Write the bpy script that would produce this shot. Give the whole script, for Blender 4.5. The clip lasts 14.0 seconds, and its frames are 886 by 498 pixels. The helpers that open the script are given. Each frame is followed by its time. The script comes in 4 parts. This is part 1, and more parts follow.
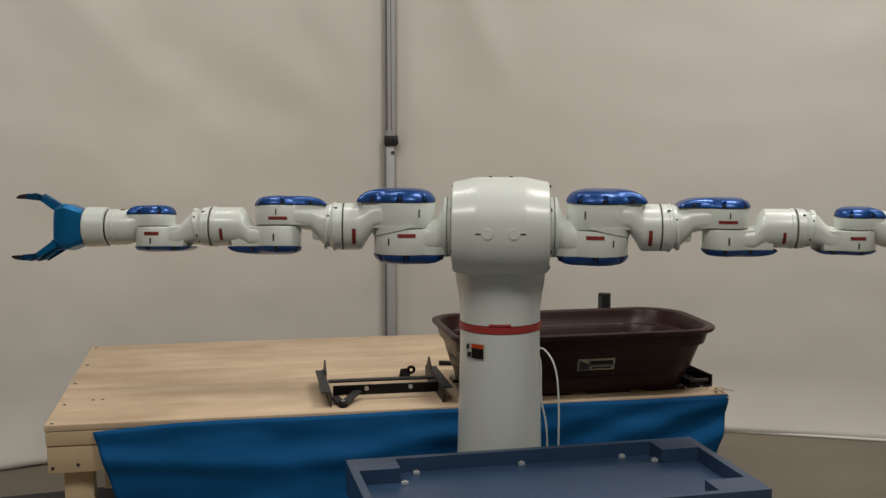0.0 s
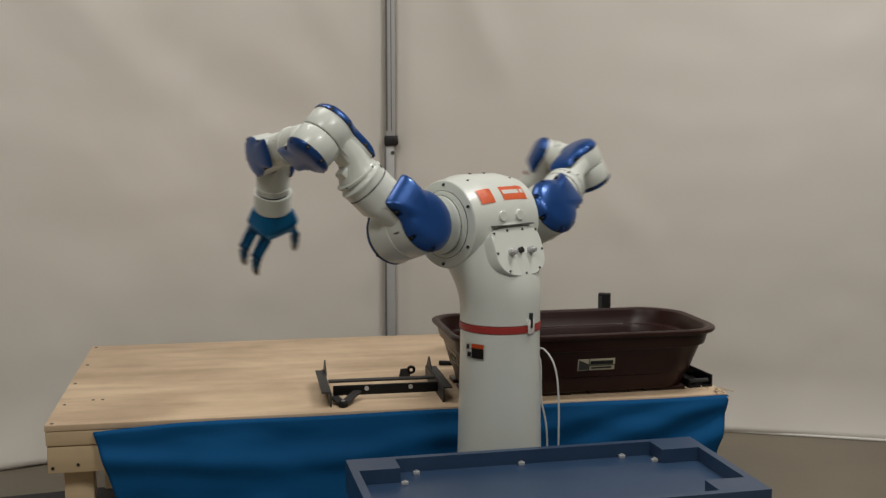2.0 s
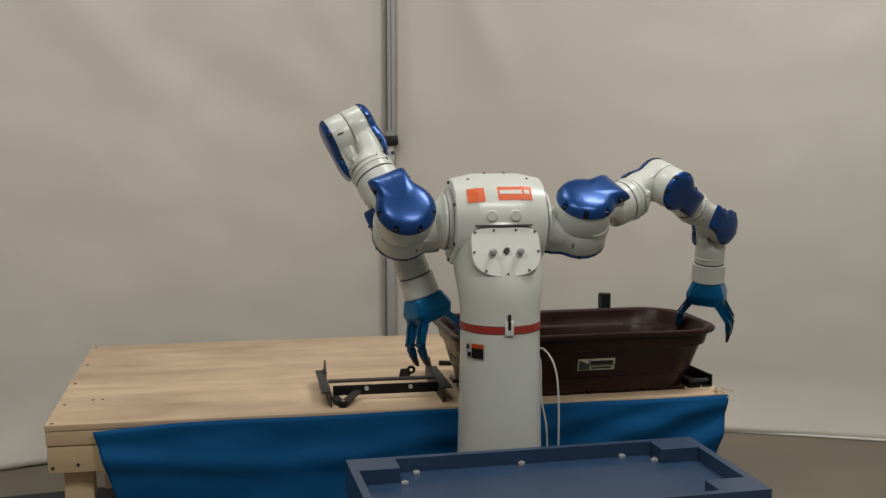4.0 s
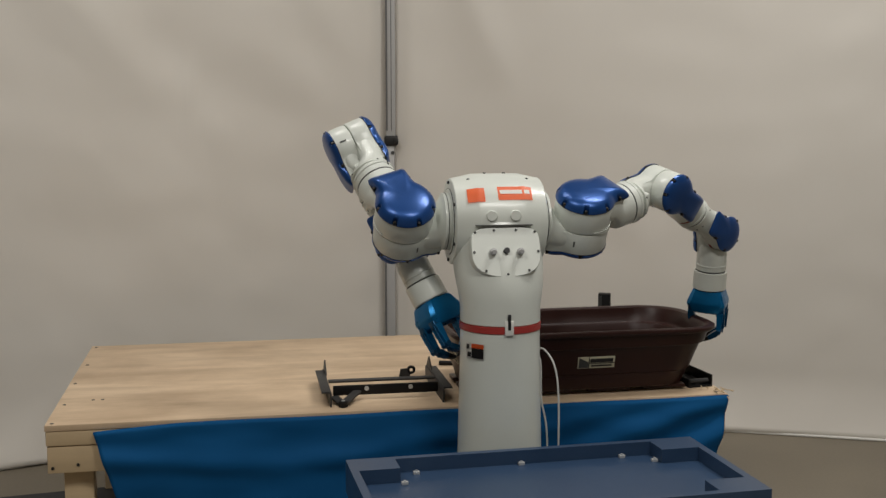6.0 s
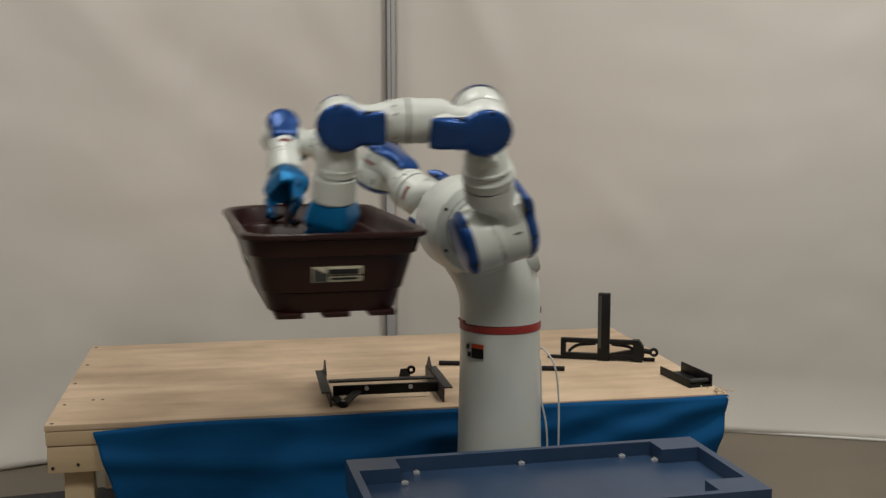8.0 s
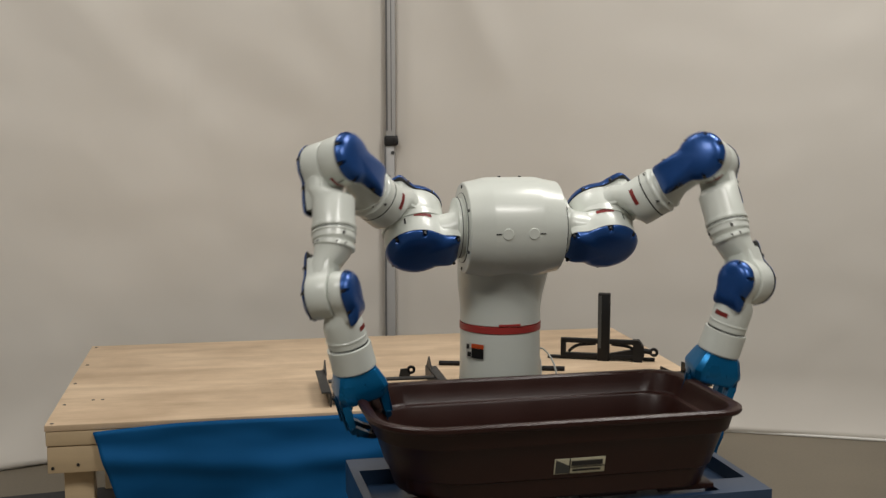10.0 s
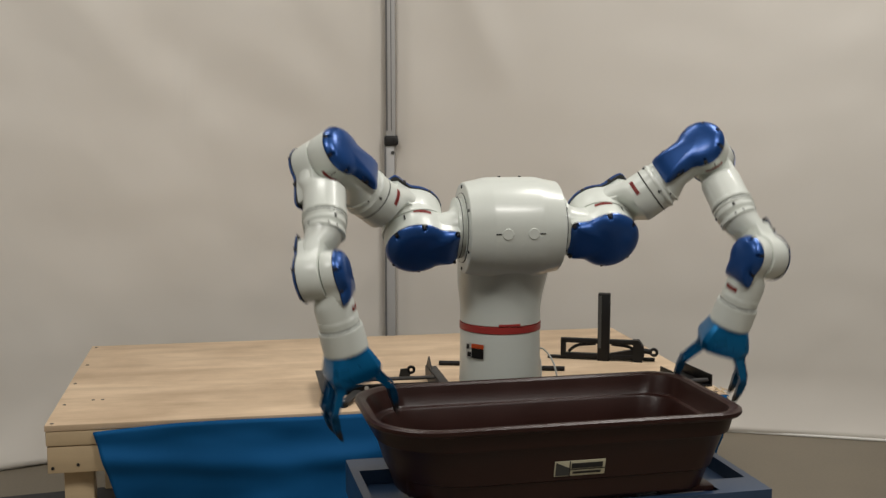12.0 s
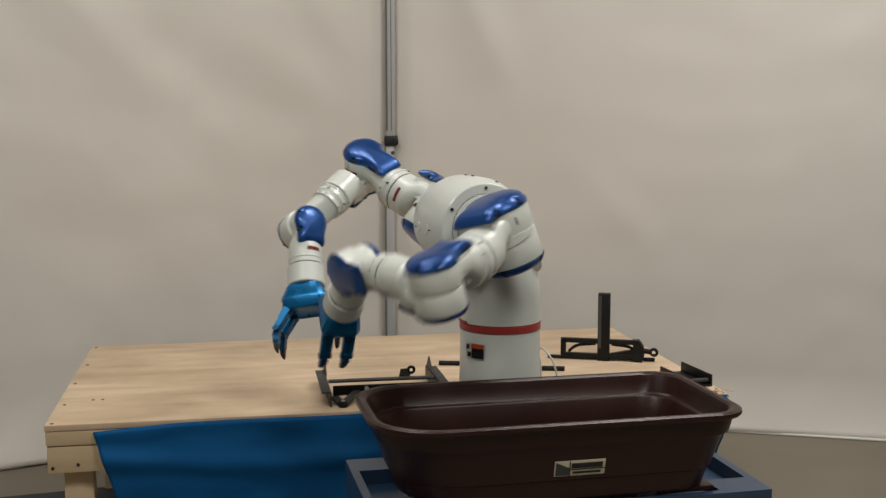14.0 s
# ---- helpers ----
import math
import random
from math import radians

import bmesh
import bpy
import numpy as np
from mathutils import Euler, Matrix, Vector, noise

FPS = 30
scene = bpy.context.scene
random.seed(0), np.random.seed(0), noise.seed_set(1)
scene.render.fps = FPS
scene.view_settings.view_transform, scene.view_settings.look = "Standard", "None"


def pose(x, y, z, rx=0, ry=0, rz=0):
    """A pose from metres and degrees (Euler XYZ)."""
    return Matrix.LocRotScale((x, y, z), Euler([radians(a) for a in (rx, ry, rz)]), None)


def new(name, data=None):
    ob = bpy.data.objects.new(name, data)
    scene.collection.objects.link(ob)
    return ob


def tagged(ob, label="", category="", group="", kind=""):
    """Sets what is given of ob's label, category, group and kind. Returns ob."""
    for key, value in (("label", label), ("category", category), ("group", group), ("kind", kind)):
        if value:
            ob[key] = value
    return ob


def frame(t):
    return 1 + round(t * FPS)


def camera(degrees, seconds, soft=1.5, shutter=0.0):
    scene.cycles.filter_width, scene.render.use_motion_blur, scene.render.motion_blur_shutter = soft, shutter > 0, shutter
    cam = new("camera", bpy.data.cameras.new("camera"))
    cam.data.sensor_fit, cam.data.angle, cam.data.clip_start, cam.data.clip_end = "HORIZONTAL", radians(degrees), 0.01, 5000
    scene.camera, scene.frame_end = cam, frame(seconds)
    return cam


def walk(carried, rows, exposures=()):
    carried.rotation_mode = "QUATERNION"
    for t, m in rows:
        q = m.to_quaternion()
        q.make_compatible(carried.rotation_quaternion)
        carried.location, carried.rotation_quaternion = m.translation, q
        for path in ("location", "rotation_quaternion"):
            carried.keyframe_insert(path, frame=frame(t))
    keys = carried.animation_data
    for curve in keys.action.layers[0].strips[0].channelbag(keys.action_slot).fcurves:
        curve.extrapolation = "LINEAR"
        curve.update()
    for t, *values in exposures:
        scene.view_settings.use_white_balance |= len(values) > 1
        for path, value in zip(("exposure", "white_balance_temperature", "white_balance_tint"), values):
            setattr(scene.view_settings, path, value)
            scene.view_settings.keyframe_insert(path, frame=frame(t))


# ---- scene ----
cam = camera(42.78, 14.0, soft=1.4, shutter=0.7)
EYE = pose(-0.0637, -3.3696, 1.5288, 83.1347, 0, 1.8464)
walk(cam, [(0.0, EYE), (14.0, EYE)], exposures=[(0.0, -0.05), (8.2, -0.06), (10.3, 0.08), (14.0, 0.1)])

# ---- world and light ----
world = bpy.data.worlds.new("room_world")
scene.world = world
world.use_nodes = True
world.node_tree.nodes["Background"].inputs["Color"].default_value = (0.9, 0.92, 1.0, 1)
world.node_tree.nodes["Background"].inputs["Strength"].default_value = 0.05

LAMPS = [(-1.15, 0.4, 22), (1.4, 0.2, 53), (-1.6, -2.6, 49), (1.3, -2.6, 58)]
CEILING = 4.0
for lx, ly, power in LAMPS:
    lamp = bpy.data.lights.new("tube_light", "AREA")
    lamp.shape, lamp.size, lamp.size_y = "RECTANGLE", 1.2, 0.5
    lamp.energy, lamp.color = power, (1.0, 0.972, 0.925)
    ob = new("tube_light", lamp)
    ob.matrix_basis = pose(lx, ly, CEILING - 0.09)

# ---- materials ----
def nodes_of(name):
    m = bpy.data.materials.new(name)
    m.use_nodes = True
    t = m.node_tree
    return m, t, t.nodes["Principled BSDF"]


def paint(name, color, rough=0.4, metal=0.0, vary=0.12, scale=6.0, bump=0.0, bump_scale=120.0, coat=0.0, wear=None, stretch=(1, 1, 1), rough_vary=0.1, spec=0.5):
    """A surface with blotches at one scale, grain at a finer one, fine relief and uneven gloss."""
    m, t, p = nodes_of(name)
    n, l = t.nodes, t.links
    co = n.new("ShaderNodeTexCoord")
    mp = n.new("ShaderNodeMapping")
    mp.inputs["Scale"].default_value = stretch
    l.new(co.outputs["Object"], mp.inputs["Vector"])
    a = n.new("ShaderNodeTexNoise")
    a.inputs["Scale"].default_value, a.inputs["Detail"].default_value = scale, 5
    b = n.new("ShaderNodeTexNoise")
    b.inputs["Scale"].default_value, b.inputs["Detail"].default_value = bump_scale, 4
    for x in (a, b):
        l.new(mp.outputs["Vector"], x.inputs["Vector"])
    mix = n.new("ShaderNodeMix")
    mix.data_type = "RGBA"
    lo = [c * (1 - vary) for c in color]
    hi = [min(1, c * (1 + vary)) for c in (wear or color)]
    mix.inputs["A"].default_value, mix.inputs["B"].default_value = (*lo, 1), (*hi, 1)
    add = n.new("ShaderNodeMath")
    add.operation = "MULTIPLY_ADD"
    add.inputs[1].default_value = 0.35
    l.new(b.outputs["Fac"], add.inputs[0])
    ramp = n.new("ShaderNodeMath")
    ramp.operation = "MULTIPLY"
    ramp.inputs[1].default_value = 0.65
    l.new(a.outputs["Fac"], ramp.inputs[0])
    l.new(ramp.outputs[0], add.inputs[2])
    l.new(add.outputs[0], mix.inputs["Factor"])
    l.new(mix.outputs["Result"], p.inputs["Base Color"])
    rg = n.new("ShaderNodeMapRange")
    rg.inputs["To Min"].default_value, rg.inputs["To Max"].default_value = max(0.03, rough - rough_vary), min(1, rough + rough_vary)
    l.new(a.outputs["Fac"], rg.inputs["Value"])
    l.new(rg.outputs["Result"], p.inputs["Roughness"])
    p.inputs["Metallic"].default_value = metal
    p.inputs["Specular IOR Level"].default_value = spec
    p.inputs["Coat Weight"].default_value = coat
    p.inputs["Coat Roughness"].default_value = 0.17
    if bump:
        bp = n.new("ShaderNodeBump")
        bp.inputs["Strength"].default_value, bp.inputs["Distance"].default_value = bump, 0.002
        l.new(b.outputs["Fac"], bp.inputs["Height"])
        l.new(bp.outputs["Normal"], p.inputs["Normal"])
    return m


WHITE = paint("robot_white_paint", (0.66, 0.69, 0.64), 0.36, vary=0.07, scale=7, bump=0.06, bump_scale=300, coat=0.32)
BLUE = paint("robot_blue_cover", (0.011, 0.07, 0.27), 0.33, metal=0.5, vary=0.35, scale=16, bump=0.1, bump_scale=250, coat=0.25)
TEAL = paint("gripper_blue", (0.001, 0.145, 0.36), 0.3, metal=0.55, vary=0.2, scale=18, bump=0.08, bump_scale=300)
DARKBLUE = paint("finger_blue", (0.002, 0.062, 0.15), 0.34, metal=0.6, vary=0.3, scale=25)
BLACK = paint("black_rubber", (0.012, 0.012, 0.013), 0.5, vary=0.3, scale=30)
SEAM = paint("seam_dark", (0.05, 0.052, 0.05), 0.6, vary=0.2, scale=30)
RED = paint("red_band", (0.36, 0.035, 0.03), 0.42, vary=0.12, scale=14)
REDLABEL = paint("red_label", (0.3, 0.035, 0.03), 0.5, vary=0.25, scale=60)
ORANGE = paint("orange_label", (0.78, 0.13, 0.03), 0.45, vary=0.12, scale=30)
PAPER = paint("label_white", (0.75, 0.74, 0.7), 0.5, vary=0.08, scale=40)
CREAM = paint("label_cream", (0.55, 0.52, 0.38), 0.5, vary=0.12, scale=40)
STEEL = paint("screw_steel", (0.55, 0.56, 0.56), 0.32, metal=0.35, vary=0.15, scale=60)
BROWN = paint("planter_brown_plastic", (0.0195, 0.006, 0.0045), 0.36, spec=0.34, vary=0.25, scale=7, bump=0.16, bump_scale=260, wear=(0.029, 0.0088, 0.0062))
CARTBLUE = paint("cart_blue_paint", (0.021, 0.047, 0.1), 0.34, vary=0.16, scale=5, bump=0.12, bump_scale=140, wear=(0.032, 0.063, 0.122))
BLACKSTEEL = paint("black_powder_coat", (0.008, 0.0078, 0.008), 0.5, spec=0.25, vary=0.35, scale=25, bump=0.15, bump_scale=220)
GREYSTEEL = paint("worn_dark_steel", (0.045, 0.044, 0.044), 0.5, metal=0.2, spec=0.3, vary=0.35, scale=22, bump=0.15, bump_scale=220)
ALUMINIUM = paint("pole_aluminium", (0.48, 0.48, 0.48), 0.5, metal=0.15, vary=0.08, scale=8, stretch=(4, 4, 0.4))
POLESHADE = paint("pole_shade_grey", (0.15, 0.15, 0.15), 0.6, vary=0.1, scale=8)
CABLE = paint("cable_white", (0.6, 0.6, 0.57), 0.45, vary=0.06, scale=20)
TIMBER = paint("pine_board", (0.58, 0.44, 0.27), 0.65, vary=0.16, scale=3, bump=0.25, bump_scale=60, stretch=(1, 9, 9))
CONCRETE = paint("concrete_floor", (0.2, 0.172, 0.13), 0.55, vary=0.38, scale=2.4, bump=0.2, bump_scale=90)
RUBBERMAT = paint("dark_mat", (0.03, 0.03, 0.035), 0.8, vary=0.2, scale=20)
CEILPAINT = paint("ceiling_paint", (0.6, 0.58, 0.55), 0.8, vary=0.05, scale=2)


def plywood():
    m, t, p = nodes_of("plywood")
    n, l = t.nodes, t.links
    co = n.new("ShaderNodeTexCoord")
    mp = n.new("ShaderNodeMapping")
    mp.inputs["Scale"].default_value = (0.7, 4.2, 4.2)
    l.new(co.outputs["Object"], mp.inputs["Vector"])
    a = n.new("ShaderNodeTexNoise")
    a.inputs["Scale"].default_value, a.inputs["Detail"].default_value, a.inputs["Distortion"].default_value = 2.2, 7, 0.6
    l.new(mp.outputs["Vector"], a.inputs["Vector"])
    f = n.new("ShaderNodeTexNoise")
    f.inputs["Scale"].default_value, f.inputs["Detail"].default_value = 22, 4
    l.new(mp.outputs["Vector"], f.inputs["Vector"])
    k = n.new("ShaderNodeTexVoronoi")
    k.inputs["Scale"].default_value = 2.1
    l.new(co.outputs["Object"], k.inputs["Vector"])
    r = n.new("ShaderNodeValToRGB")
    e = r.color_ramp.elements
    e[0].position, e[0].color = 0.25, (0.51, 0.365, 0.235, 1)
    e[1].position, e[1].color = 0.7, (0.79, 0.61, 0.425, 1)
    mid = r.color_ramp.elements.new(0.52)
    mid.color = (0.665, 0.5, 0.338, 1)
    mx = n.new("ShaderNodeMath")
    mx.operation = "MULTIPLY_ADD"
    mx.inputs[1].default_value = 0.2
    l.new(f.outputs["Fac"], mx.inputs[0])
    sc = n.new("ShaderNodeMath")
    sc.operation = "MULTIPLY"
    sc.inputs[1].default_value = 0.82
    l.new(a.outputs["Fac"], sc.inputs[0])
    l.new(sc.outputs[0], mx.inputs[2])
    l.new(mx.outputs[0], r.inputs["Fac"])
    kr = n.new("ShaderNodeMapRange")
    kr.inputs["From Min"].default_value, kr.inputs["From Max"].default_value = 0.02, 0.06
    kr.inputs["To Min"].default_value, kr.inputs["To Max"].default_value = 0.45, 1.0
    l.new(k.outputs["Distance"], kr.inputs["Value"])
    mul = n.new("ShaderNodeMix")
    mul.data_type, mul.blend_type = "RGBA", "MULTIPLY"
    mul.inputs["Factor"].default_value = 1
    l.new(r.outputs["Color"], mul.inputs["A"])
    l.new(kr.outputs["Result"], mul.inputs["B"])
    st = n.new("ShaderNodeTexNoise")
    st.inputs["Scale"].default_value, st.inputs["Detail"].default_value, st.inputs["Roughness"].default_value = 3.1, 6, 0.62
    l.new(co.outputs["Object"], st.inputs["Vector"])
    sr = n.new("ShaderNodeValToRGB")
    sr.color_ramp.elements[0].position, sr.color_ramp.elements[0].color = 0.33, (0.84, 0.82, 0.8, 1)
    sr.color_ramp.elements[1].position, sr.color_ramp.elements[1].color = 0.56, (1.0, 1.0, 1.0, 1)
    l.new(st.outputs["Fac"], sr.inputs["Fac"])
    soil = n.new("ShaderNodeMix")
    soil.data_type, soil.blend_type = "RGBA", "MULTIPLY"
    soil.inputs["Factor"].default_value = 1
    l.new(mul.outputs["Result"], soil.inputs["A"])
    l.new(sr.outputs["Color"], soil.inputs["B"])
    l.new(soil.outputs["Result"], p.inputs["Base Color"])
    p.inputs["Roughness"].default_value = 0.55
    bp = n.new("ShaderNodeBump")
    bp.inputs["Strength"].default_value, bp.inputs["Distance"].default_value = 0.2, 0.001
    l.new(f.outputs["Fac"], bp.inputs["Height"])
    l.new(bp.outputs["Normal"], p.inputs["Normal"])
    return m


PLY = plywood()


def fabric(name, color, rough, weave, sheen=0.0, vary=0.08):
    m = paint(name, color, rough, vary=vary, scale=1.3, bump=0.12, bump_scale=weave, rough_vary=0.06)
    m.node_tree.nodes["Principled BSDF"].inputs["Sheen Weight"].default_value = sheen
    m.node_tree.nodes["Principled BSDF"].inputs["Specular IOR Level"].default_value = 0.2
    return m


SHEET = fabric("vinyl_sheet", (0.72, 0.685, 0.63), 0.5, 400, vary=0.03)
CLOTH = fabric("blue_cloth", (0.001, 0.077, 0.222), 0.8, 500, sheen=0.0, vary=0.12)

# ---- mesh helpers ----
def part(name, bm, material, parent=None, label="", smooth=35):
    """Links a bmesh as one mesh object under a thing or under a part."""
    bmesh.ops.recalc_face_normals(bm, faces=bm.faces[:])
    me = bpy.data.meshes.new(name)
    bm.to_mesh(me)
    bm.free()
    if smooth:
        me.polygons.foreach_set("use_smooth", [True] * len(me.polygons))
        me.set_sharp_from_angle(angle=radians(smooth))
    me.materials.append(material)
    ob = new(name, me)
    ob.parent = parent
    return tagged(ob, label=label)


def thing(name, label, category, m=None, group="", kind=""):
    ob = new(name)
    ob.empty_display_size = 0.05
    if m is not None:
        ob.matrix_basis = m
    return tagged(ob, label, category, group, kind)


def loft(bm, rings, cap0=True, cap1=True):
    """Skins rings of equal length; a ring of one point closes to a tip."""
    vs = [[bm.verts.new(p) for p in r] for r in rings]
    for a, b in zip(vs, vs[1:]):
        n = max(len(a), len(b))
        for i in range(n):
            j = (i + 1) % n
            if len(a) == 1:
                bm.faces.new((a[0], b[i], b[j]))
            elif len(b) == 1:
                bm.faces.new((a[i], a[j], b[0]))
            else:
                bm.faces.new((a[i], a[j], b[j], b[i]))
    if cap0 and len(vs[0]) > 2:
        bm.faces.new(vs[0])
    if cap1 and len(vs[-1]) > 2:
        bm.faces.new(vs[-1])
    return bm


def box(bm, lo, hi, bevel=0.0, m=None):
    """A block between two corners, with rounded edges."""
    r = bmesh.ops.create_cube(bm, size=1.0)
    vs = r["verts"]
    c = [(a + b) / 2 for a, b in zip(lo, hi)]
    d = [b - a for a, b in zip(lo, hi)]
    for v in vs:
        v.co = Vector((c[i] + v.co[i] * d[i] for i in range(3)))
    if bevel:
        es = list({e for v in vs for e in v.link_edges})
        g = bmesh.ops.bevel(bm, geom=es, offset=bevel, segments=2, affect="EDGES", profile=0.5)
        vs = list({v for f in g["faces"] for v in f.verts} | {v for v in vs if v.is_valid})
    if m is not None:
        bmesh.ops.transform(bm, matrix=m, verts=vs)
    return bm


def tube(bm, p, q, r, n=16, r2=None, bevel=0.0):
    """A round bar from p to q."""
    p, q = Vector(p), Vector(q)
    d = (q - p).normalized()
    u = d.orthogonal().normalized()
    w = d.cross(u)
    r2 = r if r2 is None else r2
    def ring(c, k):
        return [c + (u * math.cos(2 * math.pi * i / n) + w * math.sin(2 * math.pi * i / n)) * k for i in range(n)]
    b = bevel
    rings = [ring(p, r - b), ring(p + d * b, r), ring(q - d * b, r2), ring(q, r2 - b)] if b else [ring(p, r), ring(q, r2)]
    return loft(bm, rings)


def pipe(bm, points, r, n=10):
    """A bent round rod through points, rounded by Catmull-Rom."""
    pts = [Vector(p) for p in points]
    ext = [pts[0] * 2 - pts[1], *pts, pts[-1] * 2 - pts[-2]]
    path = []
    for i in range(1, len(ext) - 2):
        a, b, c, d = ext[i - 1:i + 3]
        for k in range(8):
            t = k / 8
            path.append(0.5 * ((2 * b) + (c - a) * t + (2 * a - 5 * b + 4 * c - d) * t * t + (3 * b - a - 3 * c + d) * t ** 3))
    path.append(pts[-1])
    rings = []
    u = None
    for i, p in enumerate(path):
        d = (path[min(i + 1, len(path) - 1)] - path[max(i - 1, 0)]).normalized()
        u = d.orthogonal().normalized() if u is None else (u - d * u.dot(d)).normalized()
        w = d.cross(u)
        rings.append([p + (u * math.cos(2 * math.pi * k / n) + w * math.sin(2 * math.pi * k / n)) * r for k in range(n)])
    return loft(bm, rings)


def keyhole(r, stem, hw, n=44, p=14):
    """Outline of a round housing with a stem along +y: points (x, y)."""
    out = []
    for i in range(n):
        a = 2 * math.pi * i / n
        s, c = math.sin(a), math.cos(a)
        k = r
        if c > 0:
            bx = ((c / stem) ** p + (abs(s) / hw) ** p) ** (-1 / p)
            k = (r ** p + bx ** p) ** (1 / p)
        out.append((k * s, k * c))
    return out


def solid(bm, outline, z0, z1, bevel=0.004, flip=1):
    """The outline, drawn out from z0 to z1 with rounded rims; flip -1 turns its stem round."""
    def ring(z, inset):
        o = []
        for x, y in outline:
            d = math.hypot(x, y)
            k = (d - inset) / d
            o.append((x * k, flip * y * k, z))
        return o
    h = bevel if z1 > z0 else -bevel
    return loft(bm, [ring(z0, bevel), ring(z0 + h * 0.3, bevel * 0.3), ring(z0 + h, 0), ring(z1 - h, 0), ring(z1 - h * 0.3, bevel * 0.3), ring(z1, bevel)])


def dome(bm, outline, z0, z1, flip=1, notches=()):
    """A moulded cover over the outline, from its rim at z0 to its crown at z1, with bolt notches cut into its rim."""
    h = z1 - z0
    prof = [(0.995, 0.0), (1.01, 0.03), (1.008, 0.14), (0.985, 0.27), (0.95, 0.42), (0.91, 0.54), (0.865, 0.64), (0.79, 0.76), (0.68, 0.86), (0.5, 0.94), (0.25, 0.99)]
    n = len(outline)
    cut = {(i + d) % n for i in notches for d in (-1, 0, 1)}
    rings = []
    for k, f in prof:
        ring = []
        for i, (x, y) in enumerate(outline):
            c = k
            if i in cut and k > 0.85:
                c = min(k, 1.0 - 0.0115 / math.hypot(x, y))
            ring.append((x * c, flip * y * c, z0 + h * f))
        rings.append(ring)
    rings.append([(0.0, 0.0, z1)])
    return loft(bm, rings)


def oval(cx, cz, rx, rz, y, n=32, p=2.0):
    """A rounded ring across the y axis."""
    out = []
    for i in range(n):
        a = 2 * math.pi * i / n
        c, s = math.cos(a), math.sin(a)
        k = (abs(c) ** p + abs(s) ** p) ** (-1 / p)
        out.append((cx + rx * c * k, y, cz + rz * s * k))
    return out


def side(bm, s):
    """Mirrors the mesh to the other arm where s is -1."""
    if s < 0:
        for v in bm.verts:
            v.co.y = -v.co.y
    return bm

# ---- the place: floor, sheets, ceiling ----
def place():
    bm = bmesh.new()
    box(bm, (-6, -7, -0.1), (6, 5, 0.0))
    floor = part("floor", bm, CONCRETE, smooth=0)
    tagged(floor, "grey-brown sealed concrete workshop floor", "floor", kind="structure")
    bm = bmesh.new()
    box(bm, (-6, -7, CEILING), (6, 5, CEILING + 0.1))
    ceil = part("ceiling", bm, CEILPAINT, smooth=0)
    tagged(ceil, "plain pale painted workshop ceiling", "ceiling", kind="structure")
    for name, lo, hi in (("wall_south", (-6, -7.1, 0), (6, -7, CEILING)), ("wall_north", (-6, 5, 0), (6, 5.1, CEILING)),
                         ("wall_west", (-6.1, -7, 0), (-6, 5, CEILING)), ("wall_east", (6, -7, 0), (6.1, 5, CEILING))):
        bm = bmesh.new()
        box(bm, lo, hi)
        w = part(name, bm, CEILPAINT, smooth=0)
        tagged(w, "plain pale painted workshop wall", "wall", kind="structure")


CORNER = Vector((-0.527, 2.382, 0))
TOP = 3.1


def sheet(name, to, seed, creases, label):
    """A hung vinyl sheet from the corner pole along the direction to, slack and creased."""
    d = Vector((to[0], to[1], 0)).normalized()
    nrm = Vector((-d.y, d.x, 0))
    if nrm.y > 0:
        nrm = -nrm
    length, nu, nv = 4.2, 190, 140
    bm = bmesh.new()
    grid = []
    for i in range(nu + 1):
        u = length * i / nu
        col = []
        for j in range(nv + 1):
            z = 0.01 + (TOP - 0.01) * j / nv
            q = Vector((u * 0.55 + seed, seed * 3.1, z * 0.4))
            w = 0.035 * noise.noise(q) + 0.016 * noise.noise(Vector((u * 1.9 + seed, 7.7, z * 1.1)))
            w += 0.0055 * noise.noise(Vector((u * 3.2 + z * 1.6, seed * 2.3, z * 4.4 - u * 1.2))) + 0.0032 * abs(noise.noise(Vector((u * 5.5 - z * 2.0, seed + 4.0, z * 3.5))))
            for (cu, cz, ang, width, depth, reach) in creases:
                ca, sa = math.cos(radians(ang)), math.sin(radians(ang))
                du, dz = u - cu, z - cz
                al, ac = du * ca + dz * sa, -du * sa + dz * ca
                w += depth * math.exp(-(ac / width) ** 2 - (al / reach) ** 2)
            foot = max(0.0, 0.3 - z) / 0.3
            w += 0.07 * foot * foot
            edge = min(1.0, u / 0.15)
            col.append(bm.verts.new(CORNER + d * (u - 0.03) + nrm * (w * edge - 0.0) + Vector((0, 0, z))))
        grid.append(col)
    for i in range(nu):
        for j in range(nv):
            bm.faces.new((grid[i][j], grid[i + 1][j], grid[i + 1][j + 1], grid[i][j + 1]))
    ob = part(name, bm, SHEET, smooth=180)
    so = ob.modifiers.new("thick", "SOLIDIFY")
    so.thickness = 0.003
    tagged(ob, label, "wall", kind="structure")
    # weighted hem along the floor
    bm = bmesh.new()
    tube(bm, CORNER + d * 0.1 + nrm * 0.06 + Vector((0, 0, 0.007)), CORNER + d * 4.1 + nrm * 0.06 + Vector((0, 0, 0.007)), 0.007, 10)
    part("hem", bm, PAPER, ob, "pale weighted hem")


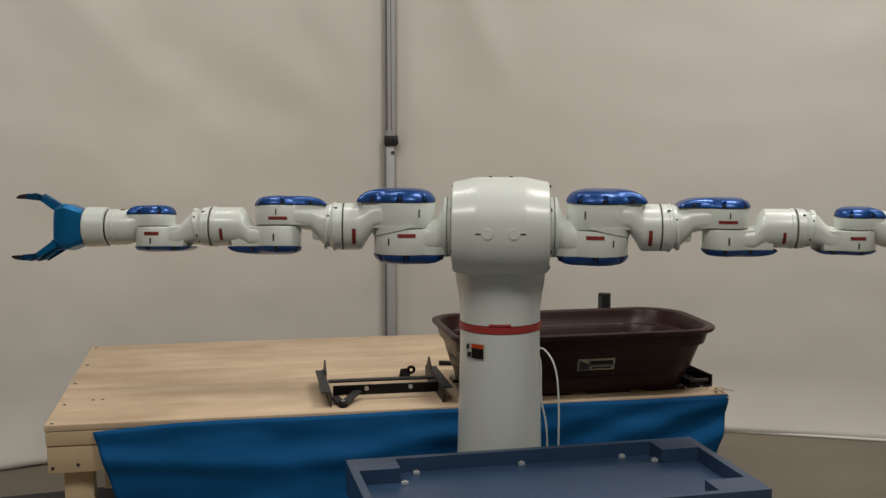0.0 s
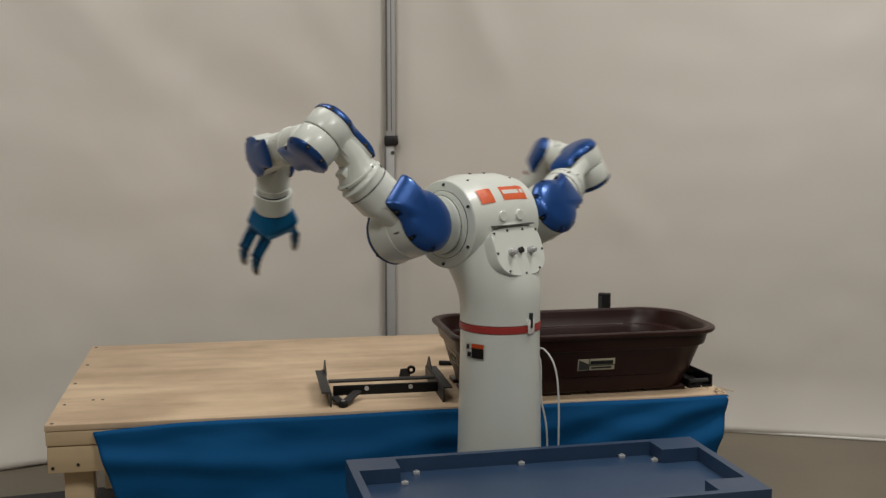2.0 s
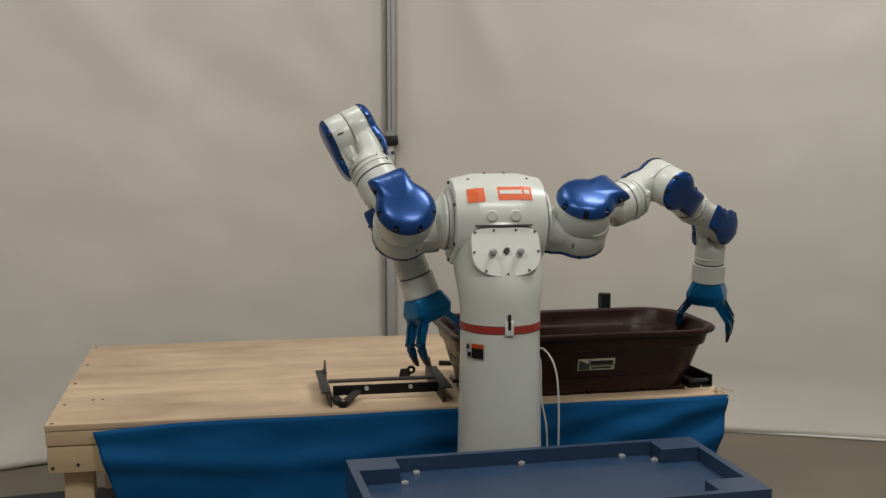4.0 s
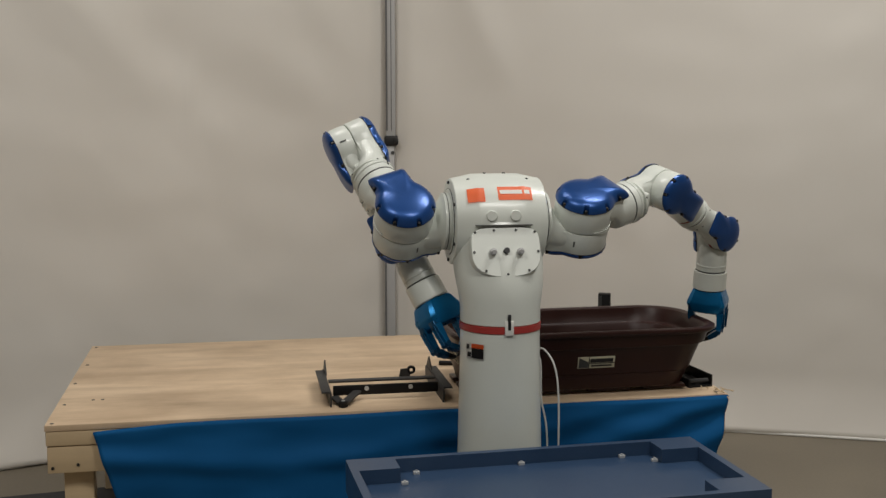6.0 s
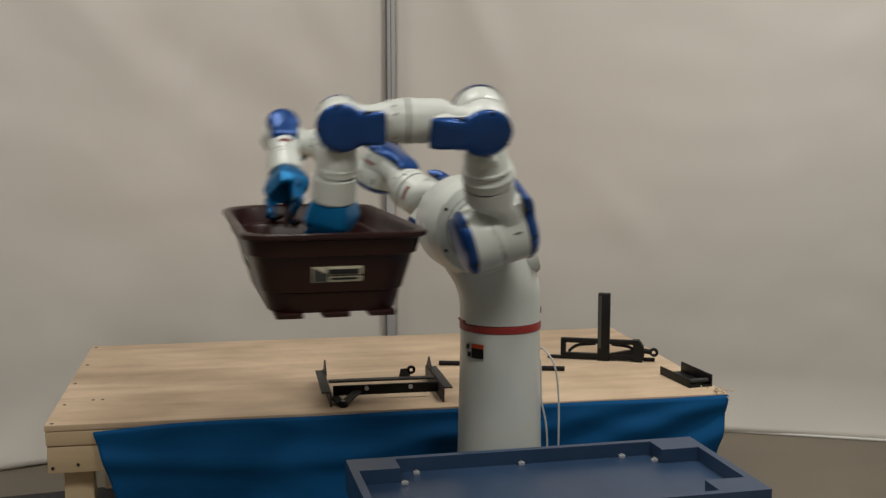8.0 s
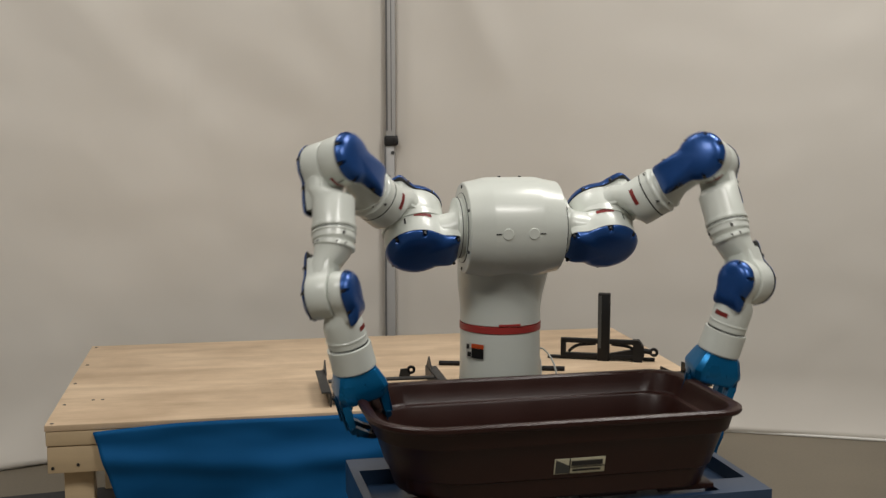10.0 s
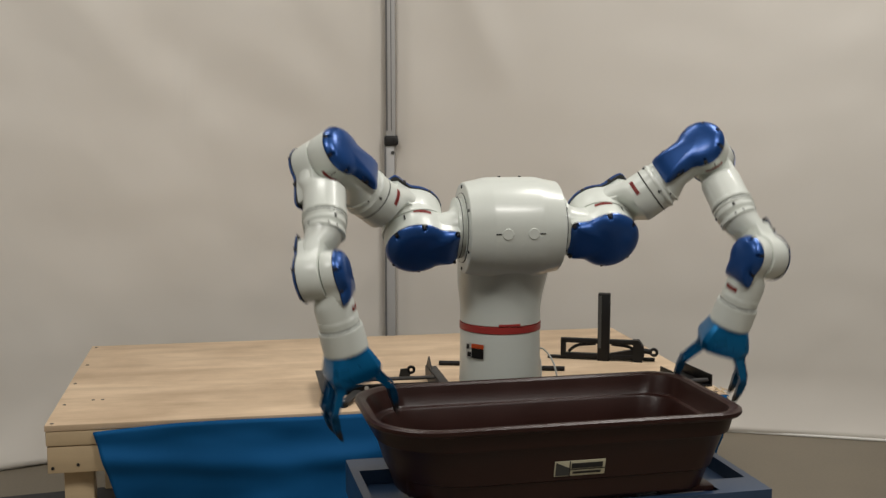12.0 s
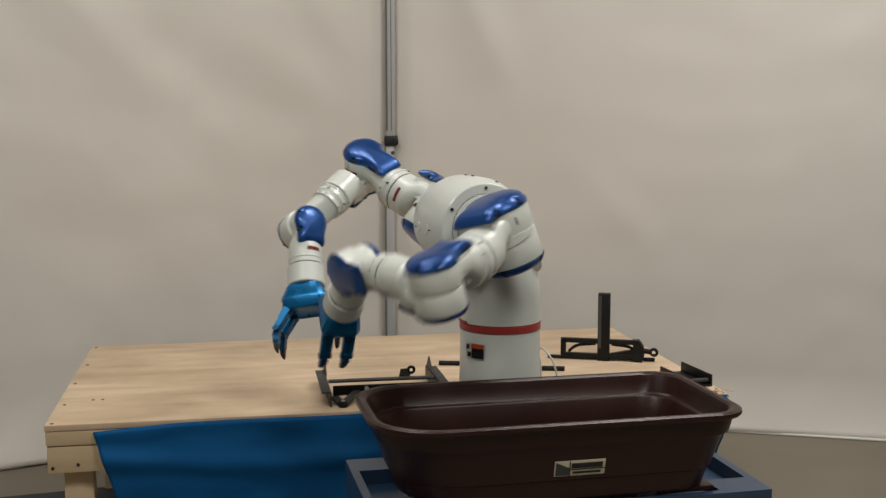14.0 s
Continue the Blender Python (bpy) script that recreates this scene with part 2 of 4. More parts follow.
place()
sheet("wall_sheet_left", (-1.5, -0.97), 1.3,
      [(1.5, 1.95, 42, 0.14, 0.024, 0.5), (1.0, 1.72, 30, 0.15, -0.02, 0.45), (0.55, 1.72, 44, 0.12, 0.012, 0.4), (1.06, 1.62, 93, 0.02, 0.009, 0.16),
       (0.4, 2.05, 62, 0.09, 0.018, 0.35), (1.5, 1.3, 20, 0.2, 0.014, 0.6), (0.9, 1.0, 75, 0.12, -0.01, 0.5)],
      "off-white vinyl sheet wall hanging slack with soft creases")
sheet("wall_sheet_right", (1.7, -0.345), 5.2,
      [(0.52, 1.98, 112, 0.09, 0.019, 0.34), (0.3, 1.9, 100, 0.13, -0.016, 0.5), (1.9, 1.2, 95, 0.2, 0.015, 1.2), (2.4, 2.0, 60, 0.2, 0.012, 0.8), (1.25, 1.0, 130, 0.1, 0.01, 0.4)],
      "off-white vinyl sheet wall hanging nearly smooth")


def corner_pole():
    p = thing("tent_pole", "grey aluminium telescopic corner pole with black clamp", "pole", pose(CORNER.x + 0.022, CORNER.y - 0.05, 0))
    bm = bmesh.new()
    box(bm, (-0.036, -0.018, 0.012), (0.014, 0.018, 1.4), 0.005)
    part("outer_tube", bm, ALUMINIUM, p)
    bm = bmesh.new()
    box(bm, (-0.028, -0.014, 1.38), (0.019, 0.014, 3.15), 0.004)
    part("inner_tube", bm, ALUMINIUM, p)
    # raised darker strips paint shade down the left edge, plus a centre groove line
    bm = bmesh.new()
    box(bm, (-0.0365, -0.0205, 0.05), (-0.027, -0.0145, 1.36), 0.001)
    box(bm, (-0.0285, -0.0165, 1.44), (-0.019, -0.0125, 3.1), 0.001)
    box(bm, (-0.003, -0.0155, 1.44), (0.001, -0.0125, 3.1), 0.001)
    part("channel", bm, POLESHADE, p)
    bm = bmesh.new()
    box(bm, (-0.036, -0.03, 1.365), (0.028, 0.024, 1.415), 0.006)
    box(bm, (0.016, -0.038, 1.372), (0.034, -0.01, 1.402), 0.004)
    part("clamp", bm, BLACK, p, "black plastic clamp")
    bm = bmesh.new()
    tube(bm, (0.006, -0.022, 1.33), (0.006, -0.014, 1.33), 0.009, 12)
    part("push_button", bm, SEAM, p)
    bm = bmesh.new()
    box(bm, (-0.06, -0.06, 0), (0.06, 0.06, 0.012), 0.002)
    part("foot_plate", bm, ALUMINIUM, p)


corner_pole()


def ceiling_lights():
    for lx, ly, _ in LAMPS:
        c = thing("ceiling_light", "white metal ceiling light fixture with pale diffuser", "ceiling light", pose(lx, ly, CEILING - 0.08), "ceiling lights")
        bm = bmesh.new()
        box(bm, (-0.65, -0.3, 0), (0.65, 0.3, 0.08), 0.01)
        part("housing", bm, PAPER, c)


ceiling_lights()

# ---- table ----
TZ, TX, TY, TROT = 0.579, -0.4307, 0.7818, 12.28
TL, TW = 2.2275, 1.2084
TABLE = pose(TX, TY, 0, 0, 0, TROT)


def table():
    t = thing("work_table", "low pine work table with a plywood top", "table", TABLE)
    bm = bmesh.new()
    box(bm, (-TL / 2, -TW / 2, TZ - 0.019), (TL / 2, TW / 2, TZ), 0.0015)
    part("tabletop", bm, PLY, t, "pale plywood sheet with knots")
    def rail(lo, hi, name="rail"):
        b = bmesh.new()
        box(b, lo, hi, 0.004)
        part(name, b, TIMBER, t)
    a, b, z = TL / 2, TW / 2, TZ - 0.019
    rail((-a + 0.002, -b + 0.002, z - 0.048), (a - 0.002, -b + 0.04, z - 0.001), "edge_rail")
    rail((-a + 0.002, b - 0.04, z - 0.048), (a - 0.002, b - 0.002, z - 0.001), "edge_rail")
    rail((-a + 0.002, -b + 0.042, z - 0.048), (-a + 0.04, b - 0.042, z - 0.001), "edge_rail")
    rail((a - 0.04, -b + 0.042, z - 0.048), (a - 0.002, b - 0.042, z - 0.001), "edge_rail")
    rail((-a + 0.004, -b + 0.006, z - 0.135), (a - 0.004, -b + 0.044, z - 0.05))
    rail((-a + 0.004, b - 0.044, z - 0.135), (a - 0.004, b - 0.006, z - 0.05))
    for x in (-a + 0.09, 0.0, a - 0.09):
        for y in (-b + 0.07, b - 0.07):
            bm = bmesh.new()
            box(bm, (x - 0.045, y - 0.045 if y > 0 else y - 0.02, 0), (x + 0.045, y + 0.02 if y > 0 else y + 0.045, z - 0.137), 0.004)
            part("leg", bm, TIMBER, t)
    # dark bolt heads along the front rail and nail heads on the top
    bm = bmesh.new()
    tube(bm, (0, 0.006, 0), (0, -0.003, 0), 0.0052, 8)
    me = part("bolt", bm, BLACK, t)
    me.location = (-a + 0.02, -b + 0.006, z - 0.118)
    for x, zz in ((-a + 0.095, z - 0.11), (a - 0.02, z - 0.1)):
        o = me.copy()
        scene.collection.objects.link(o)
        o.location = (x, -b + 0.006, zz)
    bm = bmesh.new()
    tube(bm, (0, 0, -0.002), (0, 0, 0.0012), 0.006, 8)
    nail = part("nail", bm, SEAM, t)
    nail.location = (-a + 0.02, -b + 0.02, TZ)
    for x, y in ((-a + 0.025, -b + 0.25), (-a + 0.02, -b + 0.55), (-a + 0.025, -b + 0.85), (-a + 0.02, b - 0.03), (-a + 0.11, -b + 0.3), (-a + 0.14, -b + 0.3), (a - 0.03, -b + 0.03), (a - 0.03, 0.0)):
        o = nail.copy()
        scene.collection.objects.link(o)
        o.location = (x, y, TZ)


table()


def cloth():
    """The blue drape over the front edge of the table."""
    bm = bmesh.new()
    a, b = TL / 2, TW / 2
    nu, nv = 170, 60
    x0, x1 = -a + 0.145, a - 0.004
    grid = []
    for i in range(nu + 1):
        u = i / nu
        dip = 0.013 - 0.006 * u + 0.016 * max(0.0, 1 - u / 0.13) ** 1.5 + 0.0012 * math.sin(u * 23)
        col = []
        for j in range(nv + 1):
            v = j / nv
            if j < 4:
                p = Vector((0, -b - 0.004 - 0.001 * j, TZ + 0.0025 - dip - 0.001 * j))
                drop = 0
            else:
                drop = 0.54 * (j - 4) / (nv - 4)
                sag = drop
                w = 0.012 + 0.07 * sag + (0.014 + 0.09 * sag) * noise.noise(Vector((u * 4.2, drop * 1.3, 2.0)))
                w += 0.016 * math.exp(-((drop - 0.08 - 0.06 * math.sin(math.pi * min(1, u * 1.9))) / 0.035) ** 2) * (1 if u < 0.62 else 0.2)
                w -= 0.002 * math.exp(-((drop - 0.13 - 0.06 * math.sin(math.pi * min(1, u * 1.9))) / 0.03) ** 2) * (1 if u < 0.62 else 0.2)
                w += 0.021 * max(0, u - 0.45) * math.sin(46 * (drop + 0.75 * (u - 0.6)) + 1.0) * min(1.0, drop / 0.05)
                w += 0.01 * noise.noise(Vector((u * 11 + drop * 5, drop * 13 - u * 4, 6.0))) * min(1.0, drop / 0.04)
                p = Vector((0, -b - 0.004 - max(0.003, w), TZ + 0.0015 - dip - drop))
            pull_l = 0.3 * drop
            pull_r = 0.22 * drop
            p.x = x0 + pull_l + (x1 - pull_r - x0 - pull_l) * u
            col.append(bm.verts.new(p))
        grid.append(col)
    for i in range(nu):
        for j in range(nv):
            bm.faces.new((grid[i][j], grid[i + 1][j], grid[i + 1][j + 1], grid[i][j + 1]))
    ob = part("table_cloth", bm, CLOTH, smooth=180)
    ob.matrix_basis = TABLE
    so = ob.modifiers.new("thick", "SOLIDIFY")
    so.thickness, so.offset = 0.002, 1
    tagged(ob, "blue cloth draped over the front edge of the work table", "cloth")


cloth()


# ---- blue fixture stand ----
CART = pose(0.128, -0.44, 0, 0, 0, 14.7)
CZ = 0.573


def fixture_stand():
    """A welded steel stand with a shallow tray, corner plates and lugs."""
    s = thing("fixture_stand", "blue painted steel stand with a recessed tray top", "stand", CART)
    hl, hw = 0.515, 0.243
    bm = bmesh.new()
    t = 0.022
    for lo, hi in (((-hl, hw - t, CZ - 0.09), (hl, hw, CZ)), ((-hl, -hw, CZ - 0.09), (hl, -hw + t, CZ)),
                   ((-hl, -hw + t, CZ - 0.09), (-hl + t, hw - t, CZ)), ((hl - t, -hw + t, CZ - 0.09), (hl, hw - t, CZ))):
        box(bm, lo, hi, 0.0)
    part("rim", bm, CARTBLUE, s)
    bm = bmesh.new()
    box(bm, (-hl + t, -hw + t, CZ - 0.055), (hl - t, hw - t, CZ - 0.04), 0)
    part("tray", bm, CARTBLUE, s)
    for sx in (-1, 1):
        for sy in (-1, 1):
            bm = bmesh.new()
            x0, x1 = sorted((sx * (hl - t + 0.0002), sx * (hl - 0.135)))
            y0, y1 = sorted((sy * (hw - t + 0.0002), sy * (hw - 0.105)))
            box(bm, (x0, y0, CZ - 0.0395), (x1, y1, CZ), 0.0)
            part("corner_plate", bm, CARTBLUE, s)
    lug = bmesh.new()
    box(lug, (-0.009, -0.006, 0), (0.009, 0.006, 0.009), 0.001)
    tube(lug, (0, 0, 0.008), (0, 0, 0.012), 0.0035, 8)
    first = part("clip", lug, STEEL, s, "bright steel clip")
    spots = [(-0.324, hw - 0.046), (-0.016, hw - 0.031), (0.288, hw - 0.031), (0.366, hw - 0.086), (-0.372, hw - 0.126), (0.4, -hw + 0.09)]
    for k, (x, y) in enumerate(spots):
        o = first if k == 0 else first.copy()
        if k:
            scene.collection.objects.link(o)
        o.location = (x, y, CZ - 0.04)
    for sx in (-1, 1):
        for sy in (-1, 1):
            bm = bmesh.new()
            box(bm, (sx * (hl - 0.05) - 0.03, sy * (hw - 0.05) - 0.03, 0), (sx * (hl - 0.05) + 0.03, sy * (hw - 0.05) + 0.03, CZ - 0.092), 0.003)
            part("leg", bm, CARTBLUE, s)
    bm = bmesh.new()
    box(bm, (-hl + 0.005, -hw + 0.005, CZ - 0.3), (hl - 0.005, hw - 0.005, CZ - 0.0905), 0.002)
    part("body", bm, CARTBLUE, s)


fixture_stand()


def floor_mat():
    bm = bmesh.new()
    box(bm, (-0.5, -0.4, 0.0), (0.5, 0.4, 0.012), 0.004)
    o = part("floor_mat", bm, RUBBERMAT)
    o.matrix_basis = pose(-1.62, 0.62, 0.0, 0, 0, 20)
    tagged(o, "dark rubber mat lying on the floor", "mat")


floor_mat()

# ---- planter ----
PL, PW, PH = 0.934, 0.485, 0.212


def planter():
    p = thing("planter_box", "large dark brown plastic planter trough with a rolled rim", "planter")
    prof = [(0.078, 0.0), (0.074, 0.003), (0.062, 0.052), (0.057, 0.056), (0.046, 0.1), (0.034, 0.145), (0.031, 0.149), (0.024, 0.151), (0.016, 0.19), (0.012, 0.193), (0.003, 0.195), (0.0, 0.2), (0.001, 0.208), (0.008, 0.212),
            (0.018, 0.211), (0.025, 0.206), (0.03, 0.19), (0.038, 0.16), (0.041, 0.1565), (0.047, 0.1555), (0.051, 0.154), (0.054, 0.149), (0.064, 0.1), (0.085, 0.016), (0.1, 0.013)]
    bm = bmesh.new()
    rings = []
    for step, (inset, z) in enumerate(prof):
        big = 0.165 + inset * (0.25 if step < 9 else -0.6)
        l, w, ring = PL / 2 - inset, PW / 2 - inset, []
        lean = 0.2 * max(0.0, inset - 0.02) + (-0.006 if 0.012 < inset < 0.08 and z < 0.192 else -0.008)
        for sx, sy, a0, r in ((1, 1, 0, big), (-1, 1, 90, 0.09 - inset * 0.1), (-1, -1, 180, 0.09 - inset * 0.1), (1, -1, 270, 0.125)):
            for k in range(13):
                a = radians(a0 + 90 * k / 12)
                ring.append((sx * (l - r) - (lean if sx > 0 else 0.0) + r * math.cos(a), sy * (w - r) + r * math.sin(a), z + 0.012))
        rings.append(ring)
    loft(bm, rings)
    part("shell", bm, BROWN, p, smooth=28)
    for x in (-0.33, -0.12, 0.09, 0.29):
        for y in (-0.12, 0.0, 0.12):
            bm = bmesh.new()
            box(bm, (x - 0.075, y - 0.035, 0), (x + 0.075, y + 0.035, 0.014), 0.003)
            part("foot", bm, BROWN, p)
    def tag(m):
        bm = bmesh.new()
        box(bm, (-0.065, -0.002, -0.021), (0.065, 0.001, 0.021), 0.0006, m)
        lab = part("maker_label", bm, CREAM, p, "cream printed label")
        bm = bmesh.new()
        box(bm, (-0.022, -0.003, 0.0), (0.058, -0.0019, 0.014), 0, m)
        box(bm, (-0.018, -0.003, -0.015), (0.054, -0.0019, -0.009), 0, m)
        box(bm, (-0.0275, -0.003, -0.021), (-0.0245, -0.0018, 0.021), 0, m)
        box(bm, (-0.0245, -0.003, -0.0045), (0.065, -0.0018, -0.002), 0, m)
        part("print_bar", bm, BLACK, lab)
        bm = bmesh.new()
        vs = [bm.verts.new(m @ Vector(q)) for q in ((-0.062, -0.0026, -0.019), (-0.028, -0.0026, -0.019), (-0.028, -0.0026, 0.002), (-0.062, -0.0026, 0.019))]
        bm.faces.new(vs)
        part("print_mark", bm, SEAM, lab)
    tilt = math.degrees(math.atan2(0.023, 0.089))
    tag(pose(0.026, -PW / 2 + 0.0465, 0.112, tilt))
    tag(pose(0, 0, 0, 0, 0, 180) @ pose(0.029, -PW / 2 + 0.0497, 0.099, tilt))
    tag(pose(0, 0, 0, 0, 0, -90) @ pose(0, -PL / 2 + 0.0458, 0.115, tilt))
    return p


PLANTER = planter()


# ---- black steel parts on the table ----
def on_table(x, y, rz=0.0):
    return pose(x, y, TZ, 0, 0, rz)


def bracket_frame():
    """A welded hitch-like frame: two slotted side plates and two flat rails between them."""
    b = thing("steel_bracket", "black welded steel bracket frame lying on the table", "bracket", on_table(-0.375, 0.44, 12))
    for x, d in ((-0.213, 1), (0.158, -1)):
        bm = bmesh.new()
        box(bm, (x - 0.003, -0.2, 0.0), (x + 0.003, 0.16, 0.046), 0.001)
        part("side_plate", bm, GREYSTEEL, b)
        bm = bmesh.new()
        box(bm, (min(x, x - d * 0.03), -0.2, 0.0465), (max(x, x - d * 0.03), 0.12, 0.0515), 0.001)
        part("flange", bm, GREYSTEEL, b)
        bm = bmesh.new()
        loft(bm, [[(x + k, 0.05, 0.0467), (x + k, 0.16, 0.0467), (x + k, 0.12, 0.085), (x + k, 0.115, 0.088)] for k in (0.001, 0.006)])
        part("ear", bm, GREYSTEEL, b)
    bm = bmesh.new()
    box(bm, (-0.209, -0.05, 0.044), (0.154, -0.018, 0.0505), 0.0015)
    part("cross_bar", bm, GREYSTEEL, b)
    bm = bmesh.new()
    box(bm, (-0.2, -0.115, 0.016), (0.154, -0.107, 0.05), 0.003)
    part("cross_bar", bm, BLACKSTEEL, b)
    hole = bmesh.new()
    tube(hole, (0, 0.001, 0), (0, -0.003, 0), 0.0075, 14)
    h = part("bolt", hole, STEEL, b)
    for k, x in enumerate((-0.088, 0.06)):
        o = h if k == 0 else h.copy()
        if k:
            scene.collection.objects.link(o)
        o.location = (x, -0.1155, 0.038)
    # two flat bars that meet in a small eye in front of the rail
    for p0, p1 in (((-0.196, -0.118, 0.014), (-0.178, -0.192, 0.01)), ((-0.118, -0.116, 0.03), (-0.17, -0.196, 0.012))):
        q0, q1 = Vector(p0), Vector(p1)
        d = (q1 - q0).normalized()
        e = d.cross(Vector((0, 0, 1))).normalized() * 0.014
        f = d.cross(e).normalized() * 0.0035
        bm = bmesh.new()
        loft(bm, [[c + e + f, c - e + f, c - e - f, c + e - f] for c in (q0, q1)])
        part("flat_brace", bm, GREYSTEEL, b)
    bm = bmesh.new()
    tube(bm, (-0.174, -0.2, 0.0), (-0.174, -0.2, 0.02), 0.016, 16, bevel=0.003)
    part("pivot_boss", bm, BLACKSTEEL, b)
    bm = bmesh.new()
    tube(bm, (-0.174, -0.2, 0.019), (-0.174, -0.2, 0.0225), 0.006, 10)
    part("bolt", bm, STEEL, b)
    # upright lug with an open eye
    bm = bmesh.new()
    loft(bm, [[(0.038, y, 0.04), (0.078, y, 0.04), (0.074, y, 0.072), (0.044, y, 0.07)] for y in (0.006, 0.014)])
    part("lug", bm, GREYSTEEL, b)
    bm = bmesh.new()
    pipe(bm, [(0.081 + 0.0105 * math.cos(a * math.pi / 8), 0.01, 0.066 + 0.0105 * math.sin(a * math.pi / 8)) for a in range(17)], 0.005)
    part("eye", bm, BLACKSTEEL, b)


bracket_frame()


def loose_rods():
    for (x, y, rz, l) in ((-0.165, 0.83, -3, 0.1), (0.19, 0.755, -4, 0.13)):
        bm = bmesh.new()
        tube(bm, (-l / 2, 0, 0.009), (l / 2, 0, 0.009), 0.009, 12, bevel=0.002)
        o = part("steel_rod", bm, BLACKSTEEL)
        o.matrix_basis = on_table(x, y, rz)
        tagged(o, "short black steel rod lying on the plywood", "rod", "rods on the table")


loose_rods()


def post_stand():
    """A square post on a cut-out bracket with rods through it."""
    s = thing("post_stand", "black steel post standing on a slotted bracket base", "stand", on_table(0.418, 0.94, -10))
    bm = bmesh.new()
    box(bm, (-0.023, -0.019, 0.0), (0.023, 0.019, 0.262), 0.003)
    part("post", bm, BLACKSTEEL, s)
    bm = bmesh.new()
    box(bm, (-0.021, -0.0205, 0.05), (-0.009, -0.0189, 0.255), 0)
    part("post_slot", bm, SEAM, s)
    bm = bmesh.new()
    box(bm, (-0.165, -0.012, 0.066), (0.13, 0.012, 0.083), 0.002)
    box(bm, (-0.165, -0.012, 0.008), (0.15, 0.012, 0.026), 0.002)
    box(bm, (-0.165, -0.012, 0.02), (-0.145, 0.012, 0.08), 0.002)
    loft(bm, [[(0.112, y, 0.0), (0.148, y, 0.0), (0.156, y, 0.03), (0.152, y, 0.062), (0.134, y, 0.085), (0.112, y, 0.085)] for y in (-0.016, 0.016)])
    loft(bm, [[(0.02, y, 0.012), (0.118, y, 0.012), (0.118, y, 0.048), (0.02, y, 0.028)] for y in (-0.01, 0.01)])
    part("bracket", bm, BLACKSTEEL, s)
    for sx in (-1, 1):
        bm = bmesh.new()
        pipe(bm, [(sx * 0.135 if sx < 0 else 0.112, 0, 0.03), (sx * 0.1, 0, 0.055), (sx * 0.03, 0, 0.064)], 0.006)
        part("brace", bm, BLACKSTEEL, s)
    bm = bmesh.new()
    tube(bm, (0.14, 0, 0.045), (0.18, 0, 0.04), 0.01, 12, bevel=0.002)
    pipe(bm, [(0.191 + 0.012 * math.cos(a * math.pi / 8), 0, 0.039 + 0.012 * math.sin(a * math.pi / 8)) for a in range(17)], 0.0055)
    part("eye_bolt", bm, BLACKSTEEL, s)
    bm = bmesh.new()
    tube(bm, (-0.215, -0.004, 0.008), (0.195, 0.016, 0.008), 0.007, 10, bevel=0.001)
    part("base_rod", bm, BLACKSTEEL, s)


post_stand()


def channel():
    c = thing("steel_channel", "short black steel channel lying open side up", "channel", on_table(0.676, 0.618, -72))
    bm = bmesh.new()
    box(bm, (-0.11, -0.045, 0.0), (0.11, 0.045, 0.007), 0.001)
    part("web", bm, BLACKSTEEL, c)
    for y in (-0.045, 0.039):
        bm = bmesh.new()
        box(bm, (-0.11, y, 0.0072), (0.11, y + 0.006, 0.03 if y < 0 else 0.042), 0.001)
        part("flange", bm, BLACKSTEEL, c)
    bm = bmesh.new()
    tube(bm, (0.088, -0.034, 0.018), (0.088, 0.038, 0.018), 0.009, 12)
    part("pin", bm, GREYSTEEL, c)


channel()


def wood_chips():
    bm = bmesh.new()
    rnd = random.Random(4)
    for _ in range(16):
        x, y = rnd.gauss(0, 0.022), rnd.gauss(0, 0.035)
        m = pose(x, y, 0.004 + rnd.random() * 0.012, rnd.uniform(-40, 40), rnd.uniform(-40, 40), rnd.uniform(0, 360))
        box(bm, (-0.007, -0.002, -0.0012), (0.007, 0.002, 0.0012), 0, m)
    o = part("wood_chips", bm, TIMBER, smooth=0)
    o.matrix_basis = on_table(0.757, 0.44, 12)
    tagged(o, "small heap of pale splintered wood chips", "wood chips", kind="stuff")


wood_chips()


# ---- robot ----
XO, Y0, ZS, L1, L2 = 0.10, 0.28, 1.2, 0.366, 0.36
FRONT = Matrix(((0, 1, 0, 0), (-1, 0, 0, 0), (0, 0, 1, 0), (0, 0, 0, 1)))
ROBOT = thing("two_armed_robot", "white industrial two-armed robot with blue joint covers", "robot")
BOLT = bmesh.new()
tube(BOLT, (0, 0, -0.006), (0, 0, 0.0035), 0.0048, 8, bevel=0.001)
BOLT_MESH = bpy.data.meshes.new("bolt")
BOLT.to_mesh(BOLT_MESH)
BOLT.free()
BOLT_MESH.materials.append(BLACK)


def cover(parent, outline, z0, z1, flip, s, idx):
    """A moulded cover over a dark gap line, held by bolts that sit in notches of its rim."""
    bm = bmesh.new()
    dome(bm, outline, z0, z1, flip, idx)
    part("cover", side(bm, s), BLUE, parent, "glossy blue moulded cover")
    # thin black ring stands in for the shaded gap under the rim
    d = 0.0012 if z1 > z0 else -0.0012
    bm = bmesh.new()
    solid(bm, outline, z0 - d, z0 + d, 0.0004, flip)
    part("rim_gap", side(bm, s), BLACK, parent, "dark gap line")
    for i in idx:
        x, y = outline[i % len(outline)]
        k = 1.0 - 0.0052 / math.hypot(x, y)
        o = new("bolt", BOLT_MESH)
        o.parent = parent
        o.location = (x * k, s * flip * y * k, z0 + (z1 - z0) * 0.22)


